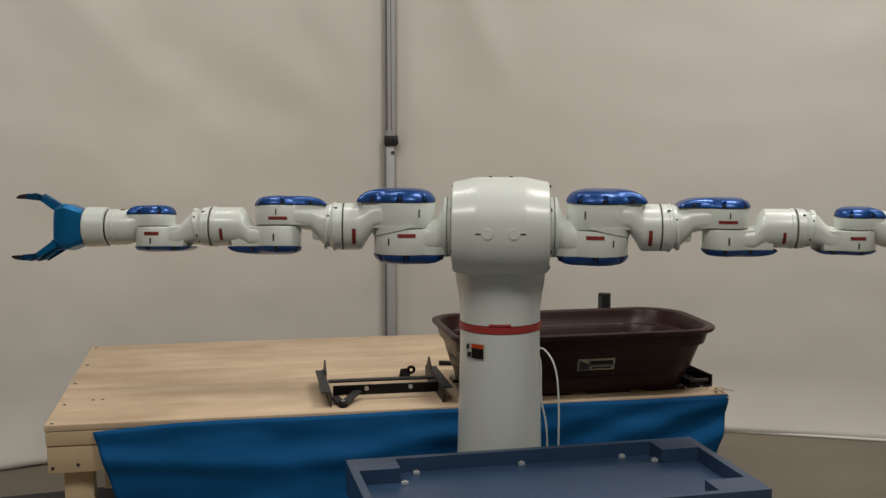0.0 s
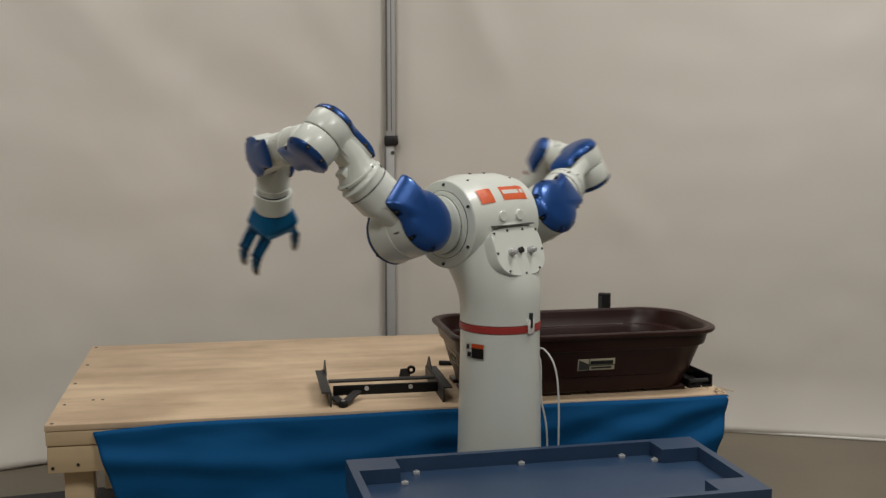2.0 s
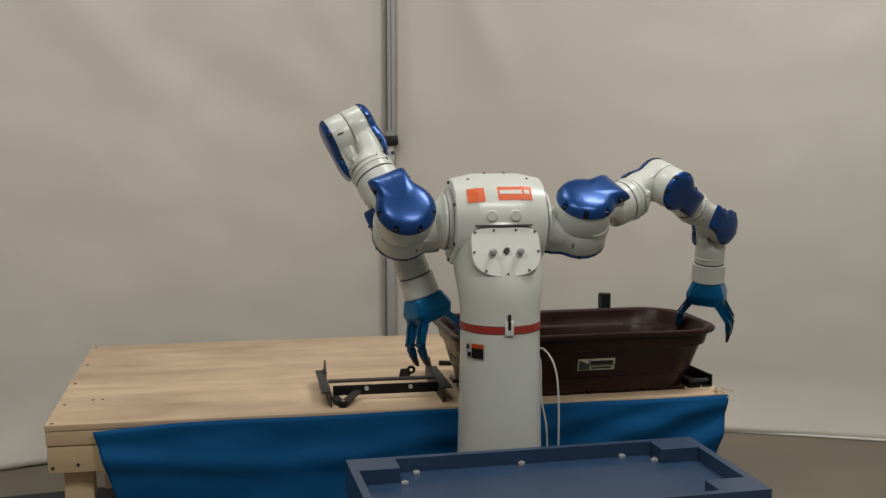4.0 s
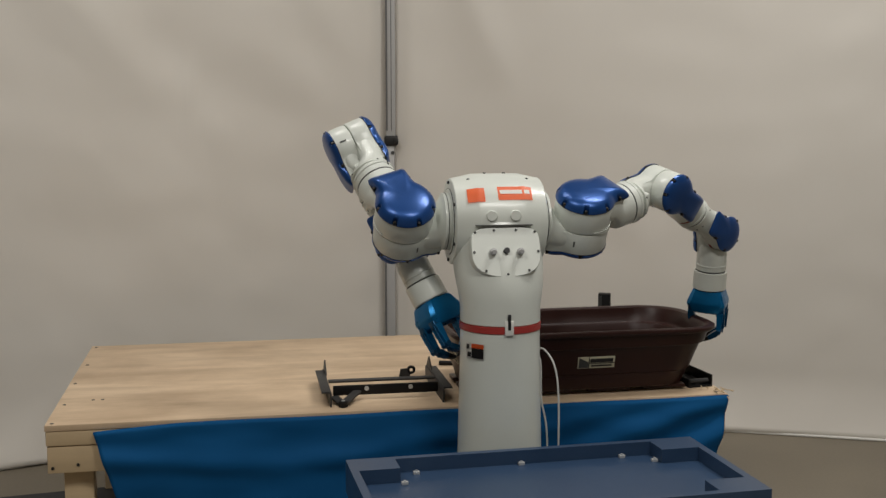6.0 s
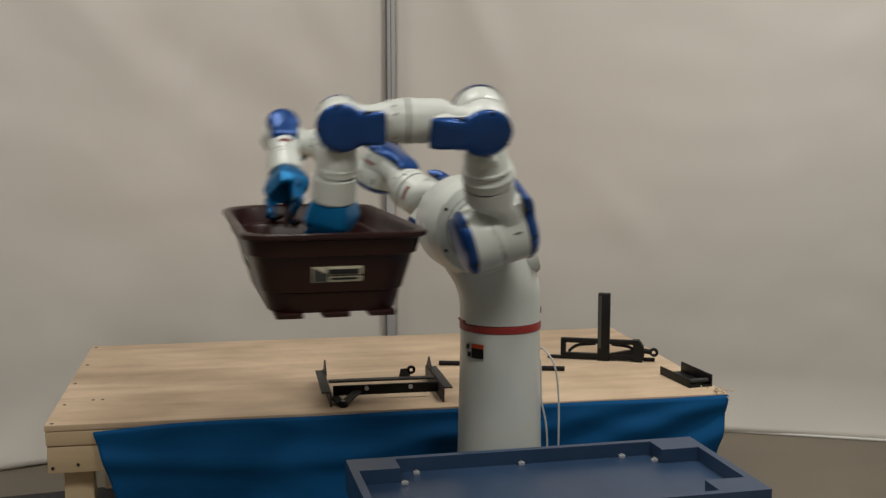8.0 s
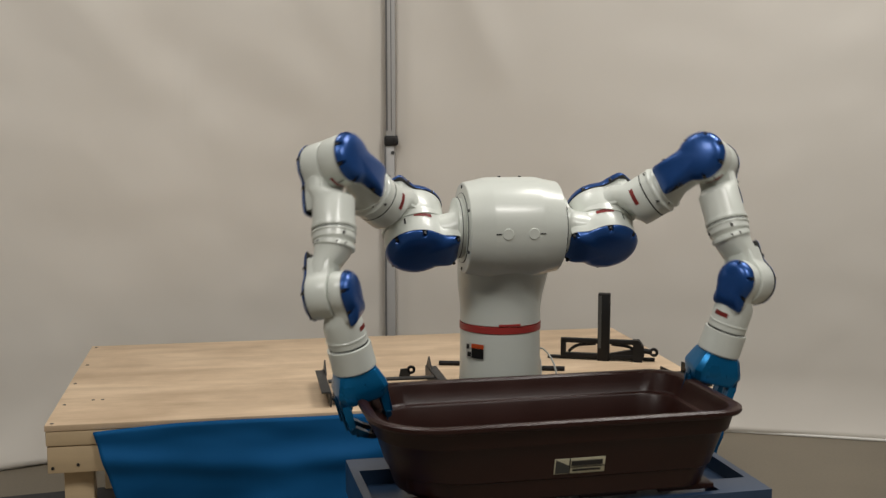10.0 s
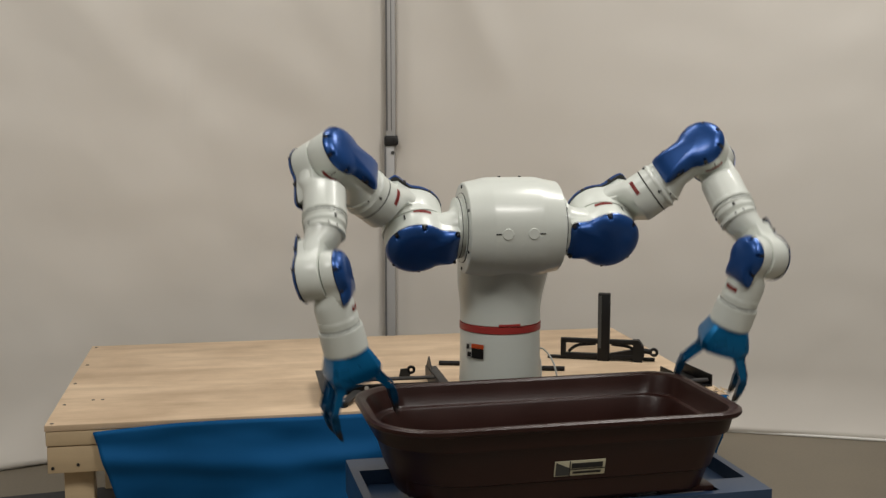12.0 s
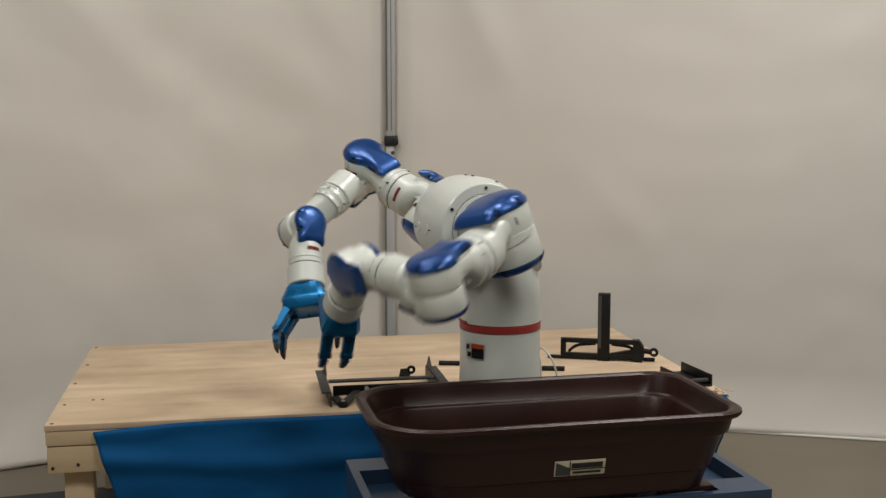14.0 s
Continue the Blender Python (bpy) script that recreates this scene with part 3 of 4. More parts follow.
def collar(parent, r, y0, y1, s, tilt=0.0, mat=None, name="collar"):
    """A raised ring round an arm, square or cut on the slant."""
    bm = bmesh.new()
    k = math.tan(radians(tilt))
    def ring(rr, y):
        return [(x, q + k * z, z) for x, q, z in oval(0, 0, rr, rr, y, 36)]
    b = 0.0012
    loft(bm, [ring(r - 0.012, y0), ring(r - b, y0), ring(r, y0 + b), ring(r, y1 - b), ring(r - b, y1), ring(r - 0.012, y1)], False, False)
    part(name, side(bm, s), mat or WHITE, parent)


def ring_bolts(parent, r, y, s, angles, tilt=0.0):
    """Small dark screw heads, flush round an arm."""
    k = math.tan(radians(tilt))
    for a in angles:
        d = Vector((math.cos(radians(a)), 0, math.sin(radians(a))))
        c = d * (r - 0.003) + Vector((0, y + k * r * d.z, 0))
        bm = bmesh.new()
        tube(bm, c, c + d * 0.0036, 0.0031, 8)
        part("screw", side(bm, s), SEAM, parent)


def decal(parent, axis, r, a0, a1, lo, hi, s, mat=None, label="red warning label", name="warning_label"):
    """A printed label bent round a housing: along its z axis or its y axis."""
    bm = bmesh.new()
    cols = []
    for k in range(7):
        t = radians(a0 + (a1 - a0) * k / 6)
        c, n = math.cos(t), math.sin(t)
        rr = r + 0.0009
        cols.append([bm.verts.new((rr * c, rr * n, h) if axis == "z" else (rr * c, h, -rr * n)) for h in (lo, hi)])
    for p, q in zip(cols, cols[1:]):
        bm.faces.new((p[0], q[0], q[1], p[1]))
    bmesh.ops.solidify(bm, geom=bm.faces[:], thickness=0.0006)
    part(name, side(bm, s), mat or REDLABEL, parent, label)


def seam(parent, r, y, s, x=0.0, z=0.0, w=0.003):
    bm = bmesh.new()
    loft(bm, [oval(x, z, r, r, y - w / 2), oval(x, z, r + 0.0012, r + 0.0012, y - w / 2), oval(x, z, r + 0.0012, r + 0.0012, y + w / 2), oval(x, z, r, r, y + w / 2)], False, False)
    part("seam_ring", side(bm, s), SEAM, parent)


def base_column():
    bm = bmesh.new()
    n = 48
    def ring(z, r):
        return [(r * math.cos(2 * math.pi * i / n), r * math.sin(2 * math.pi * i / n), z) for i in range(n)]
    loft(bm, [ring(0.0, 0.19), ring(0.018, 0.19), ring(0.02, 0.187), ring(0.0205, 0.15), ring(0.1, 0.138), ring(0.35, 0.132), ring(0.55, 0.127), ring(0.8, 0.121), ring(0.885, 0.12)])
    c = part("base_column", bm, WHITE, ROBOT, smooth=30)
    bm = bmesh.new()
    loft(bm, [ring(0.886, 0.119), ring(0.887, 0.1225), ring(0.906, 0.1225), ring(0.907, 0.119)])
    part("red_band", bm, RED, c, "dark red band round the column")
    # rating plate with orange and dark fields
    def patch(name, a, b, z0, z1, mat, lift, label=""):
        bm = bmesh.new()
        cols = []
        for k in range(7):
            t = radians(a + (b - a) * k / 6)
            cols.append([bm.verts.new(((r) * math.cos(t), r * math.sin(t), z)) for z, r in ((z0, 0.1245 + lift), (z1, 0.1237 + lift))])
        for p, q in zip(cols, cols[1:]):
            bm.faces.new((p[0], q[0], q[1], p[1]))
        bmesh.ops.solidify(bm, geom=bm.faces[:], thickness=0.0006)
        part(name, bm, mat, c, label)
    patch("rating_plate", -145, -113, 0.81, 0.856, PAPER, 0.0004, "rating plate with orange and dark fields")
    patch("plate_field", -133, -113.5, 0.841, 0.854, ORANGE, 0.0012)
    patch("plate_field", -133, -113.5, 0.811, 0.8405, BLACK, 0.0012)
    patch("plate_field", -143, -137, 0.836, 0.85, SEAM, 0.0012)
    patch("plate_field", -141, -134, 0.814, 0.828, BLACK, 0.0012)
    return c


def torso():
    """The turning part: an upright neck that leans forward into the shoulder barrel; x is forward."""
    bm = bmesh.new()
    n = 48
    def ring(z, cx, rx, ry, p=2.0):
        out = []
        for i in range(n):
            a = 2 * math.pi * i / n
            c, s = math.cos(a), math.sin(a)
            k = (abs(c) ** p + abs(s) ** p) ** (-1 / p)
            out.append((cx + rx * c * k, ry * s * k, z))
        return out
    loft(bm, [ring(0.9075, 0, 0.118, 0.118), ring(0.91, 0, 0.121, 0.121), ring(0.95, 0, 0.121, 0.121), ring(0.985, 0.002, 0.123, 0.125), ring(1.02, 0.01, 0.127, 0.131),
              ring(1.06, 0.028, 0.134, 0.135, 2.1), ring(1.1, 0.05, 0.141, 0.1365, 2.2), ring(1.15, 0.075, 0.143, 0.1366, 2.4), ring(1.2, 0.092, 0.141, 0.1366, 2.6), ring(1.25, 0.097, 0.12, 0.12, 2.6)])
    prof = [(-0.1395, 0.118), (-0.1385, 0.128), (-0.136, 0.131), (-0.128, 0.1325), (-0.11, 0.136), (-0.075, 0.144), (-0.065, 0.145)]
    prof = prof + [(-y, r) for y, r in reversed(prof)]
    loft(bm, [oval(XO, ZS, r, r, y, 48) for y, r in prof])
    t = part("torso", bm, WHITE, ROBOT, smooth=32)
    for s in (-1, 1):
        bm = bmesh.new()
        loft(bm, [oval(XO, ZS, r, r, y, 48) for r, y in ((0.1, 0.137), (0.1, 0.1415), (0.098, 0.1425), (0.087, 0.1425))], False, True)
        part("bearing_ring", side(bm, s), WHITE, t)
        seam(t, 0.1002, 0.1398, s, XO, ZS, 0.0035)
        for k in range(6):
            a = radians(30 + 60 * k)
            o = new("bolt", BOLT_MESH)
            o.parent = t
            o.matrix_basis = Matrix.Translation((XO + 0.118 * math.cos(a), s * 0.1385, ZS + 0.118 * math.sin(a))) @ pose(0, 0, 0, 90, 0, 0)
    for x, y in ((XO, 0.03), (XO, -0.03), (XO - 0.05, 0.09), (XO - 0.05, -0.09)):
        o = new("bolt", BOLT_MESH)
        o.parent = t
        o.location = (x, y, ZS + math.sqrt(0.1445 ** 2 - (x - XO) ** 2) - (0.006 if abs(y) > 0.05 else 0))
    # front plugs with side slots
    for y in (-0.037, 0.037):
        bm = bmesh.new()
        tube(bm, (XO + 0.138, y, ZS - 0.006), (XO + 0.1462, y, ZS - 0.006), 0.016, 20, bevel=0.001)
        part("plug", bm, WHITE, t)
        bm = bmesh.new()
        y2 = y + (0.026 if y > 0 else -0.026)
        box(bm, (XO + 0.138, y2 - 0.008, ZS - 0.008), (XO + 0.1458, y2 + 0.008, ZS - 0.004), 0.0005)
        part("slot", bm, SEAM, t)
    # rear connector panel on the sloping back
    m = Matrix.Translation((-0.062, 0, 1.118)) @ pose(0, 0, 0, 0, 21, 0)
    out = []
    for i in range(40):
        a = 2 * math.pi * i / 40
        c, s = math.cos(a), math.sin(a)
        p = 5.0 if s > 0 else 2.6
        k = (abs(c) ** p + abs(s) ** p) ** (-1 / p)
        out.append((0.104 * c * k, 0.075 * s * k))
    bm = bmesh.new()
    loft(bm, [[m @ Vector((x, y * (1 - i), z * (1 - i))) for y, z in out] for x, i in ((0.04, 0.0), (-0.016, 0.0), (-0.019, 0.02))])
    panel = part("connector_panel", bm, WHITE, t, "white rear cover plate with screws")
    for y, z in ((-0.09, 0.06), (-0.033, 0.065), (0.033, 0.065), (0.09, 0.06), (-0.096, 0.0), (0.096, 0.0), (-0.064, -0.057), (0.064, -0.057), (0.0, -0.068)):
        bm = bmesh.new()
        tube(bm, m @ Vector((-0.016, y, z)), m @ Vector((-0.0215, y, z)), 0.0038, 8)
        part("screw", bm, SEAM, panel)
    for y in (-0.041, 0.041):
        bm = bmesh.new()
        tube(bm, m @ Vector((-0.018, y, 0.0)), m @ Vector((-0.034, y, -0.002)), 0.0105, 14, bevel=0.001)
        tube(bm, m @ Vector((-0.033, y, -0.002)), m @ Vector((-0.044, y, -0.006)), 0.0075, 12, bevel=0.001)
        part("air_fitting", bm, ALUMINIUM, panel, "steel air fitting")
    bm = bmesh.new()
    tube(bm, m @ Vector((-0.018, 0, 0.002)), m @ Vector((-0.03, 0, 0.002)), 0.009, 14, bevel=0.001)
    part("socket", bm, BLACK, panel, "black round socket")
    bm = bmesh.new()
    box(bm, (-0.06, -0.085, ZS - 0.001), (XO - 0.139, 0.085, ZS + 0.0015), 0.0005)
    part("panel_seam", bm, SEAM, t)
    for y in (-0.036, 0.036):
        bm = bmesh.new()
        tube(bm, (XO - 0.13, y, ZS + 0.026), (XO - 0.1475, y, ZS + 0.028), 0.0165, 20, bevel=0.002)
        part("plug", bm, WHITE, t)
    # labels on the upper back
    def barrel(y):
        return 0.1452 if abs(y) < 0.066 else 0.1449 - (abs(y) - 0.075) * 0.2
    def curved(name, y0, y1, e0, e1, mat, label, lift=0.0006):
        bm = bmesh.new()
        rows = []
        for k in range(6):
            e = radians(e0 + (e1 - e0) * k / 5)
            rows.append([bm.verts.new((XO - (barrel(y) + lift) * math.cos(e), y, ZS + (barrel(y) + lift) * math.sin(e))) for y in (y0 + (y1 - y0) * i / 8 for i in range(9))])
        for p, q in zip(rows, rows[1:]):
            for i in range(8):
                bm.faces.new((p[i], p[i + 1], q[i + 1], q[i]))
        bmesh.ops.solidify(bm, geom=bm.faces[:], thickness=0.0005)
        part(name, bm, mat, t, label)
    curved("warning_label", 0.052, 0.104, 28, 47, ORANGE, "orange square warning label", 0.0015)
    curved("warning_label", -0.092, 0.012, 30, 49, ORANGE, "orange and white warning label", 0.0008)
    curved("label_field", -0.085, 0.006, 38, 43.5, PAPER, "", 0.0018)
    # index marks at the turning joint
    bm = bmesh.new()
    box(bm, (0.112, -0.032, 0.909), (0.1222, 0.032, 0.916), 0.0008)
    part("index_mark", bm, RED, t, "red index mark")
    bm = bmesh.new()
    box(bm, (-0.1275, -0.013, 0.884), (-0.1235, 0.013, 0.926), 0.0008)
    box(bm, (-0.1245, -0.013, 0.9085), (-0.112, 0.013, 0.926), 0.0008)
    part("index_plate", bm, PAPER, t)
    bm = bmesh.new()
    box(bm, (-0.129, -0.0045, 0.9), (-0.12, 0.0045, 0.945), 0.0005)
    part("index_pin", bm, BLACK, t)
    return t


def arm(s):
    """The seven links of one arm; y runs out along the arm, z along the bending axes."""
    links = []
    n = 132
    # 1 shoulder: flange on the barrel and the lower half of the first joint
    bm = bmesh.new()
    solid(bm, keyhole(0.088, 0.12, 0.062), -0.079, -0.004, 0.004, -1)
    loft(bm, [oval(0, 0, 0.085, 0.085, -0.139), oval(0, 0, 0.087, 0.087, -0.136), oval(0, 0, 0.087, 0.087, -0.118), oval(0, 0, 0.079, 0.079, -0.115), oval(0, -0.014, 0.072, 0.064, -0.108, p=2.2), oval(0, -0.026, 0.07, 0.053, -0.096, p=2.4), oval(0, -0.033, 0.068, 0.045, -0.06, p=2.7), oval(0, -0.04, 0.062, 0.036, 0.0, p=2.7)])
    a = part("shoulder", side(bm, s), WHITE, ROBOT)
    cover(a, keyhole(0.0885, 0.118, 0.06, n), -0.079, -0.109, -1, s, (9, 30, 51, 81, 102, 123))
    seam(a, 0.0872, -0.127, s, w=0.002)
    decal(a, "z", 0.0882, -26, 8, -0.028, -0.017, s)
    decal(a, "z", 0.0882, 24, 27, -0.05, -0.03, s, SEAM, "", "index_mark")
    decal(a, "z", 0.0882, 204, 207, -0.05, -0.03, s, SEAM, "", "index_mark")
    links.append(a)
    # 2 upper arm: upper half of the first joint and the flange of the arm's own turn
    bm = bmesh.new()
    solid(bm, keyhole(0.089, 0.13, 0.055), -0.002, 0.073, 0.004, 1)
    loft(bm, [oval(0, 0.035, 0.066, 0.036, 0.02, p=3.2), oval(0, 0.033, 0.066, 0.039, 0.085, p=3.0), oval(0, 0.018, 0.066, 0.052, 0.105, p=2.6), oval(0, 0.002, 0.068, 0.066, 0.122, p=2.1), oval(0, 0, 0.068, 0.068, 0.13), oval(0, 0, 0.068, 0.068, 0.173), oval(0, 0, 0.066, 0.066, 0.1745)])
    a = part("upper_arm", side(bm, s), WHITE, ROBOT)
    cover(a, keyhole(0.0905, 0.135, 0.062, n, p=18), 0.073, 0.113, 1, s, (12, 30, 48, 66, 84, 102, 120))
    seam(a, 0.0666, 0.1765, s)
    decal(a, "y", 0.0682, 2, 44, 0.138, 0.149, s)
    decal(a, "z", 0.0892, 150, 153, 0.03, 0.052, s, SEAM, "", "index_mark")
    decal(a, "z", 0.0892, -30, -27, 0.03, 0.052, s, SEAM, "", "index_mark")
    # skirt that hangs lower towards the arm
    bm = bmesh.new()
    rows = []
    for k in range(25):
        t = radians(-108 + 216 * k / 24)
        low = 0.002 - 0.028 * (math.cos(t) + 0.309) / 1.309
        rows.append([(r * math.sin(t), r * math.cos(t), z) for r, z in ((0.0888, 0.006), (0.0915, 0.006), (0.0915, low + 0.001), (0.0905, low), (0.0888, low))])
    loft(bm, rows)
    part("skirt", side(bm, s), WHITE, a)
    links.append(a)
    # 3 elbow upper half with its neck
    bm = bmesh.new()
    loft(bm, [oval(0, 0, 0.066, 0.066, -0.1885), oval(0, 0, 0.068, 0.068, -0.187), oval(0, 0, 0.068, 0.068, -0.172), oval(0, 0, 0.0685, 0.0685, -0.16), oval(0, 0.001, 0.064, 0.063, -0.154), oval(0, 0.006, 0.058, 0.055, -0.128, p=2.3), oval(0, 0.024, 0.052, 0.037, -0.1, p=2.8), oval(0, 0.029, 0.05, 0.031, -0.04, p=3.0)])
    solid(bm, keyhole(0.067, 0.135, 0.046), 0.0015, 0.06, 0.004, -1)
    box(bm, (-0.026, -0.135, -0.04), (0.026, -0.1, 0.0), 0.008)
    a = part("elbow", side(bm, s), WHITE, ROBOT)
    cover(a, keyhole(0.068, 0.14, 0.047, n), 0.06, 0.089, -1, s, (9, 27, 48, 66, 84, 105, 123))
    collar(a, 0.0705, -0.168, -0.16, s)
    collar(a, 0.0655, -0.15, -0.141, s, -6)
    ring_bolts(a, 0.0655, -0.1455, s, (-115, 155, -65, 25), -6)
    decal(a, "z", 0.0672, -28, 18, 0.016, 0.025, s)
    decal(a, "z", 0.0672, -2, 1, 0.03, 0.047, s, SEAM, "", "index_mark")
    for x in (-0.045, 0.045):
        bm = bmesh.new()
        box(bm, (x - 0.004, -0.174, 0.049), (x + 0.004, -0.163, 0.0535), 0.001)
        part("slot", side(bm, s), SEAM, a)
    links.append(a)
    # 4 forearm
    bm = bmesh.new()
    solid(bm, keyhole(0.066, 0.13, 0.044), -0.06, -0.001, 0.004, 1)
    loft(bm, [oval(0, -0.03, 0.05, 0.03, 0.03, p=3.0), oval(0, -0.03, 0.052, 0.031, 0.075, p=2.9), oval(0, -0.012, 0.054, 0.046, 0.09, p=2.4), oval(0, 0, 0.056, 0.056, 0.105), oval(0, 0, 0.056, 0.056, 0.19), oval(0, 0, 0.054, 0.054, 0.1915)])
    a = part("forearm", side(bm, s), WHITE, ROBOT)
    cover(a, keyhole(0.0675, 0.14, 0.045, n), -0.06, -0.082, 1, s, (12, 36, 57, 75, 96, 120))
    collar(a, 0.0585, 0.178, 0.1885, s)
    seam(a, 0.0545, 0.193, s)
    decal(a, "y", 0.0562, 8, 46, 0.152, 0.161, s)
    decal(a, "z", 0.0662, -2, 2, -0.045, -0.024, s, SEAM, "", "index_mark")
    links.append(a)
    # 5 wrist housing
    bm = bmesh.new()
    loft(bm, [oval(0, 0, 0.054, 0.054, -0.1655), oval(0, 0, 0.056, 0.056, -0.164), oval(0, 0, 0.056, 0.056, -0.142), oval(0, 0, 0.051, 0.051, -0.136), oval(0, -0.006, 0.047, 0.046, -0.105, p=2.3), oval(0, -0.026, 0.046, 0.033, -0.075, p=2.8), oval(0, -0.029, 0.044, 0.03, -0.02, p=2.8)])
    solid(bm, keyhole(0.061, 0.095, 0.043), -0.059, -0.001, 0.004, -1)
    a = part("wrist_housing", side(bm, s), WHITE, ROBOT)
    cover(a, keyhole(0.062, 0.11, 0.044, n), -0.059, -0.073, -1, s, (12, 36, 66, 96, 120))
    collar(a, 0.0585, -0.1645, -0.1575, s)
    collar(a, 0.0535, -0.134, -0.121, s, 9)
    ring_bolts(a, 0.0535, -0.1275, s, (-150, -125, 150, 125, -30, -55, 30, 55), 9)
    decal(a, "z", 0.0612, -22, 18, -0.026, -0.016, s)
    decal(a, "z", 0.0612, -2, 2, -0.05, -0.034, s, SEAM, "", "index_mark")
    for x in (-0.036, 0.036):
        bm = bmesh.new()
        box(bm, (x - 0.004, -0.152, 0.0395), (x + 0.004, -0.143, 0.0445), 0.001)
        part("slot", side(bm, s), SEAM, a)
    links.append(a)
    # 6 wrist
    bm = bmesh.new()
    solid(bm, keyhole(0.055, 0.08, 0.045), 0.0015, 0.036, 0.004, 1)
    loft(bm, [oval(0, 0.016, 0.04, 0.016, 0.0, p=2.8), oval(0, 0.014, 0.044, 0.024, 0.04, p=2.6), oval(0, 0.002, 0.05, 0.047, 0.065, p=2.2), oval(0, 0, 0.052, 0.052, 0.085), oval(0, 0, 0.052, 0.052, 0.138), oval(0, 0, 0.05, 0.05, 0.1395)])
    a = part("wrist", side(bm, s), WHITE, ROBOT)
    cover(a, keyhole(0.055, 0.078, 0.046, n, p=16), 0.036, 0.064, 1, s, (18, 42, 66, 90, 114))
    decal(a, "y", 0.0522, -112, -66, 0.091, 0.103, s)
    collar(a, 0.0535, 0.118, 0.124, s)
    seam(a, 0.0505, 0.142, s, w=0.004)
    links.append(a)
    # 7 gripper
    bm = bmesh.new()
    def slab(y, x, z, p=3.2):
        return oval(0, 0, x, z, y, 28, p)
    loft(bm, [slab(0.208, 0.04, 0.044), slab(0.211, 0.049, 0.051, 5), slab(0.217, 0.051, 0.054, 6), slab(0.252, 0.058, 0.067, 7), slab(0.262, 0.0585, 0.068, 7), slab(0.287, 0.051, 0.06, 6), slab(0.292, 0.046, 0.054, 5), slab(0.286, 0.03, 0.034)])
    a = part("gripper", side(bm, s), TEAL, ROBOT, "anodised blue three-fingered gripper", smooth=24)
    bm = bmesh.new()
    loft(bm, [oval(0, 0, 0.053, 0.053, 0.1435), oval(0, 0, 0.0575, 0.0575, 0.145), oval(0, 0, 0.0585, 0.0585, 0.205), oval(0, 0, 0.056, 0.056, 0.2085)])
    part("cuff", side(bm, s), WHITE, a, "white mounting cuff")
    for x, z in ((0.03, -0.052), (-0.03, -0.052), (0.0, 0.052)):
        bm = bmesh.new()
        box(bm, (x - 0.014, 0.272, z - 0.014), (x + 0.014, 0.3, z + 0.014), 0.003)
        tube(bm, (x - 0.016, 0.292, z), (x + 0.016, 0.292, z), 0.009, 12)
        part("knuckle", side(bm, s), DARKBLUE, a)
    links.append(a)
    return links


def finger(parent, s):
    """Two moving pieces of one finger: the root turns at the knuckle, the tip at the middle joint."""
    root = []
    def piece(name, bm, mat, label=""):
        for v in bm.verts:
            v.co.y *= 1.03
        root.append(part(name, side(bm, s), mat, parent, label))
    for x in (-0.0165, 0.0085):
        bm = bmesh.new()
        out = [(-0.006, -0.009, 0.012), (0.0, -0.0095, 0.0125), (0.028, -0.0085, 0.0115), (0.036, -0.008, 0.0095), (0.066, -0.007, 0.008), (0.07, -0.005, 0.006)]
        loft(bm, [[(x, y, z0), (x + 0.008, y, z0), (x + 0.008, y, z1), (x, y, z1)] for y, z0, z1 in out])
        piece("finger_side_bar", bm, TEAL)
    bm = bmesh.new()
    box(bm, (-0.009, 0.006, -0.008), (0.009, 0.054, 0.004), 0.002)
    piece("finger_root", bm, TEAL)
    bm = bmesh.new()
    tube(bm, (-0.0185, 0.062, 0), (0.0185, 0.062, 0), 0.0095, 14, bevel=0.0015)
    piece("finger_pin", bm, DARKBLUE)
    bm = bmesh.new()
    tube(bm, (-0.004, -0.004, 0.015), (-0.004, 0.062, 0.013), 0.003, 8)
    piece("link_rod", bm, DARKBLUE)
    bm = bmesh.new()
    def ring(y, x, z0, z1):
        return [(-x, y, z0), (x, y, z0), (x, y, z1), (-x, y, z1)]
    loft(bm, [ring(-0.004, 0.007, -0.008, 0.008), ring(0.006, 0.0072, -0.009, 0.009), ring(0.012, 0.0115, -0.01, 0.009), ring(0.034, 0.011, -0.01, 0.007), ring(0.04, 0.0095, -0.009, 0.0055)])
    box(bm, (-0.0125, 0.012, 0.004), (0.0125, 0.02, 0.011), 0.002)
    for v in bm.verts:
        v.co.y *= 1.1
    tip = part("finger_tip", side(bm, s), DARKBLUE, parent)
    bm = bmesh.new()
    loft(bm, [ring(0.0402, 0.009, -0.0095, 0.005), ring(0.056, 0.008, -0.011, 0.001), ring(0.064, 0.0055, -0.0115, -0.004), ring(0.068, 0.003, -0.011, -0.008)])
    for v in bm.verts:
        v.co.y *= 1.1
    return root, tip, bm


def cables():
    for k in range(2):
        bm = bmesh.new()
        if k == 0:
            pts = [(0.112, 0.045, 0.80), (0.125, 0.03, 0.77), (0.128, 0.02, 0.66), (0.146, 0.02, 0.55), (0.15, 0.03, 0.3), (0.15, 0.05, 0.006)]
        else:
            pts = [(0.112, 0.045, 0.808), (0.135, 0.03, 0.812), (0.165, 0.0, 0.77), (0.178, -0.01, 0.68), (0.18, -0.01, 0.5), (0.18, 0.02, 0.3), (0.18, 0.05, 0.006)]
        pipe(bm, pts, 0.0029, 8)
        part("cable", bm, CABLE, ROBOT, "thin white air hose")


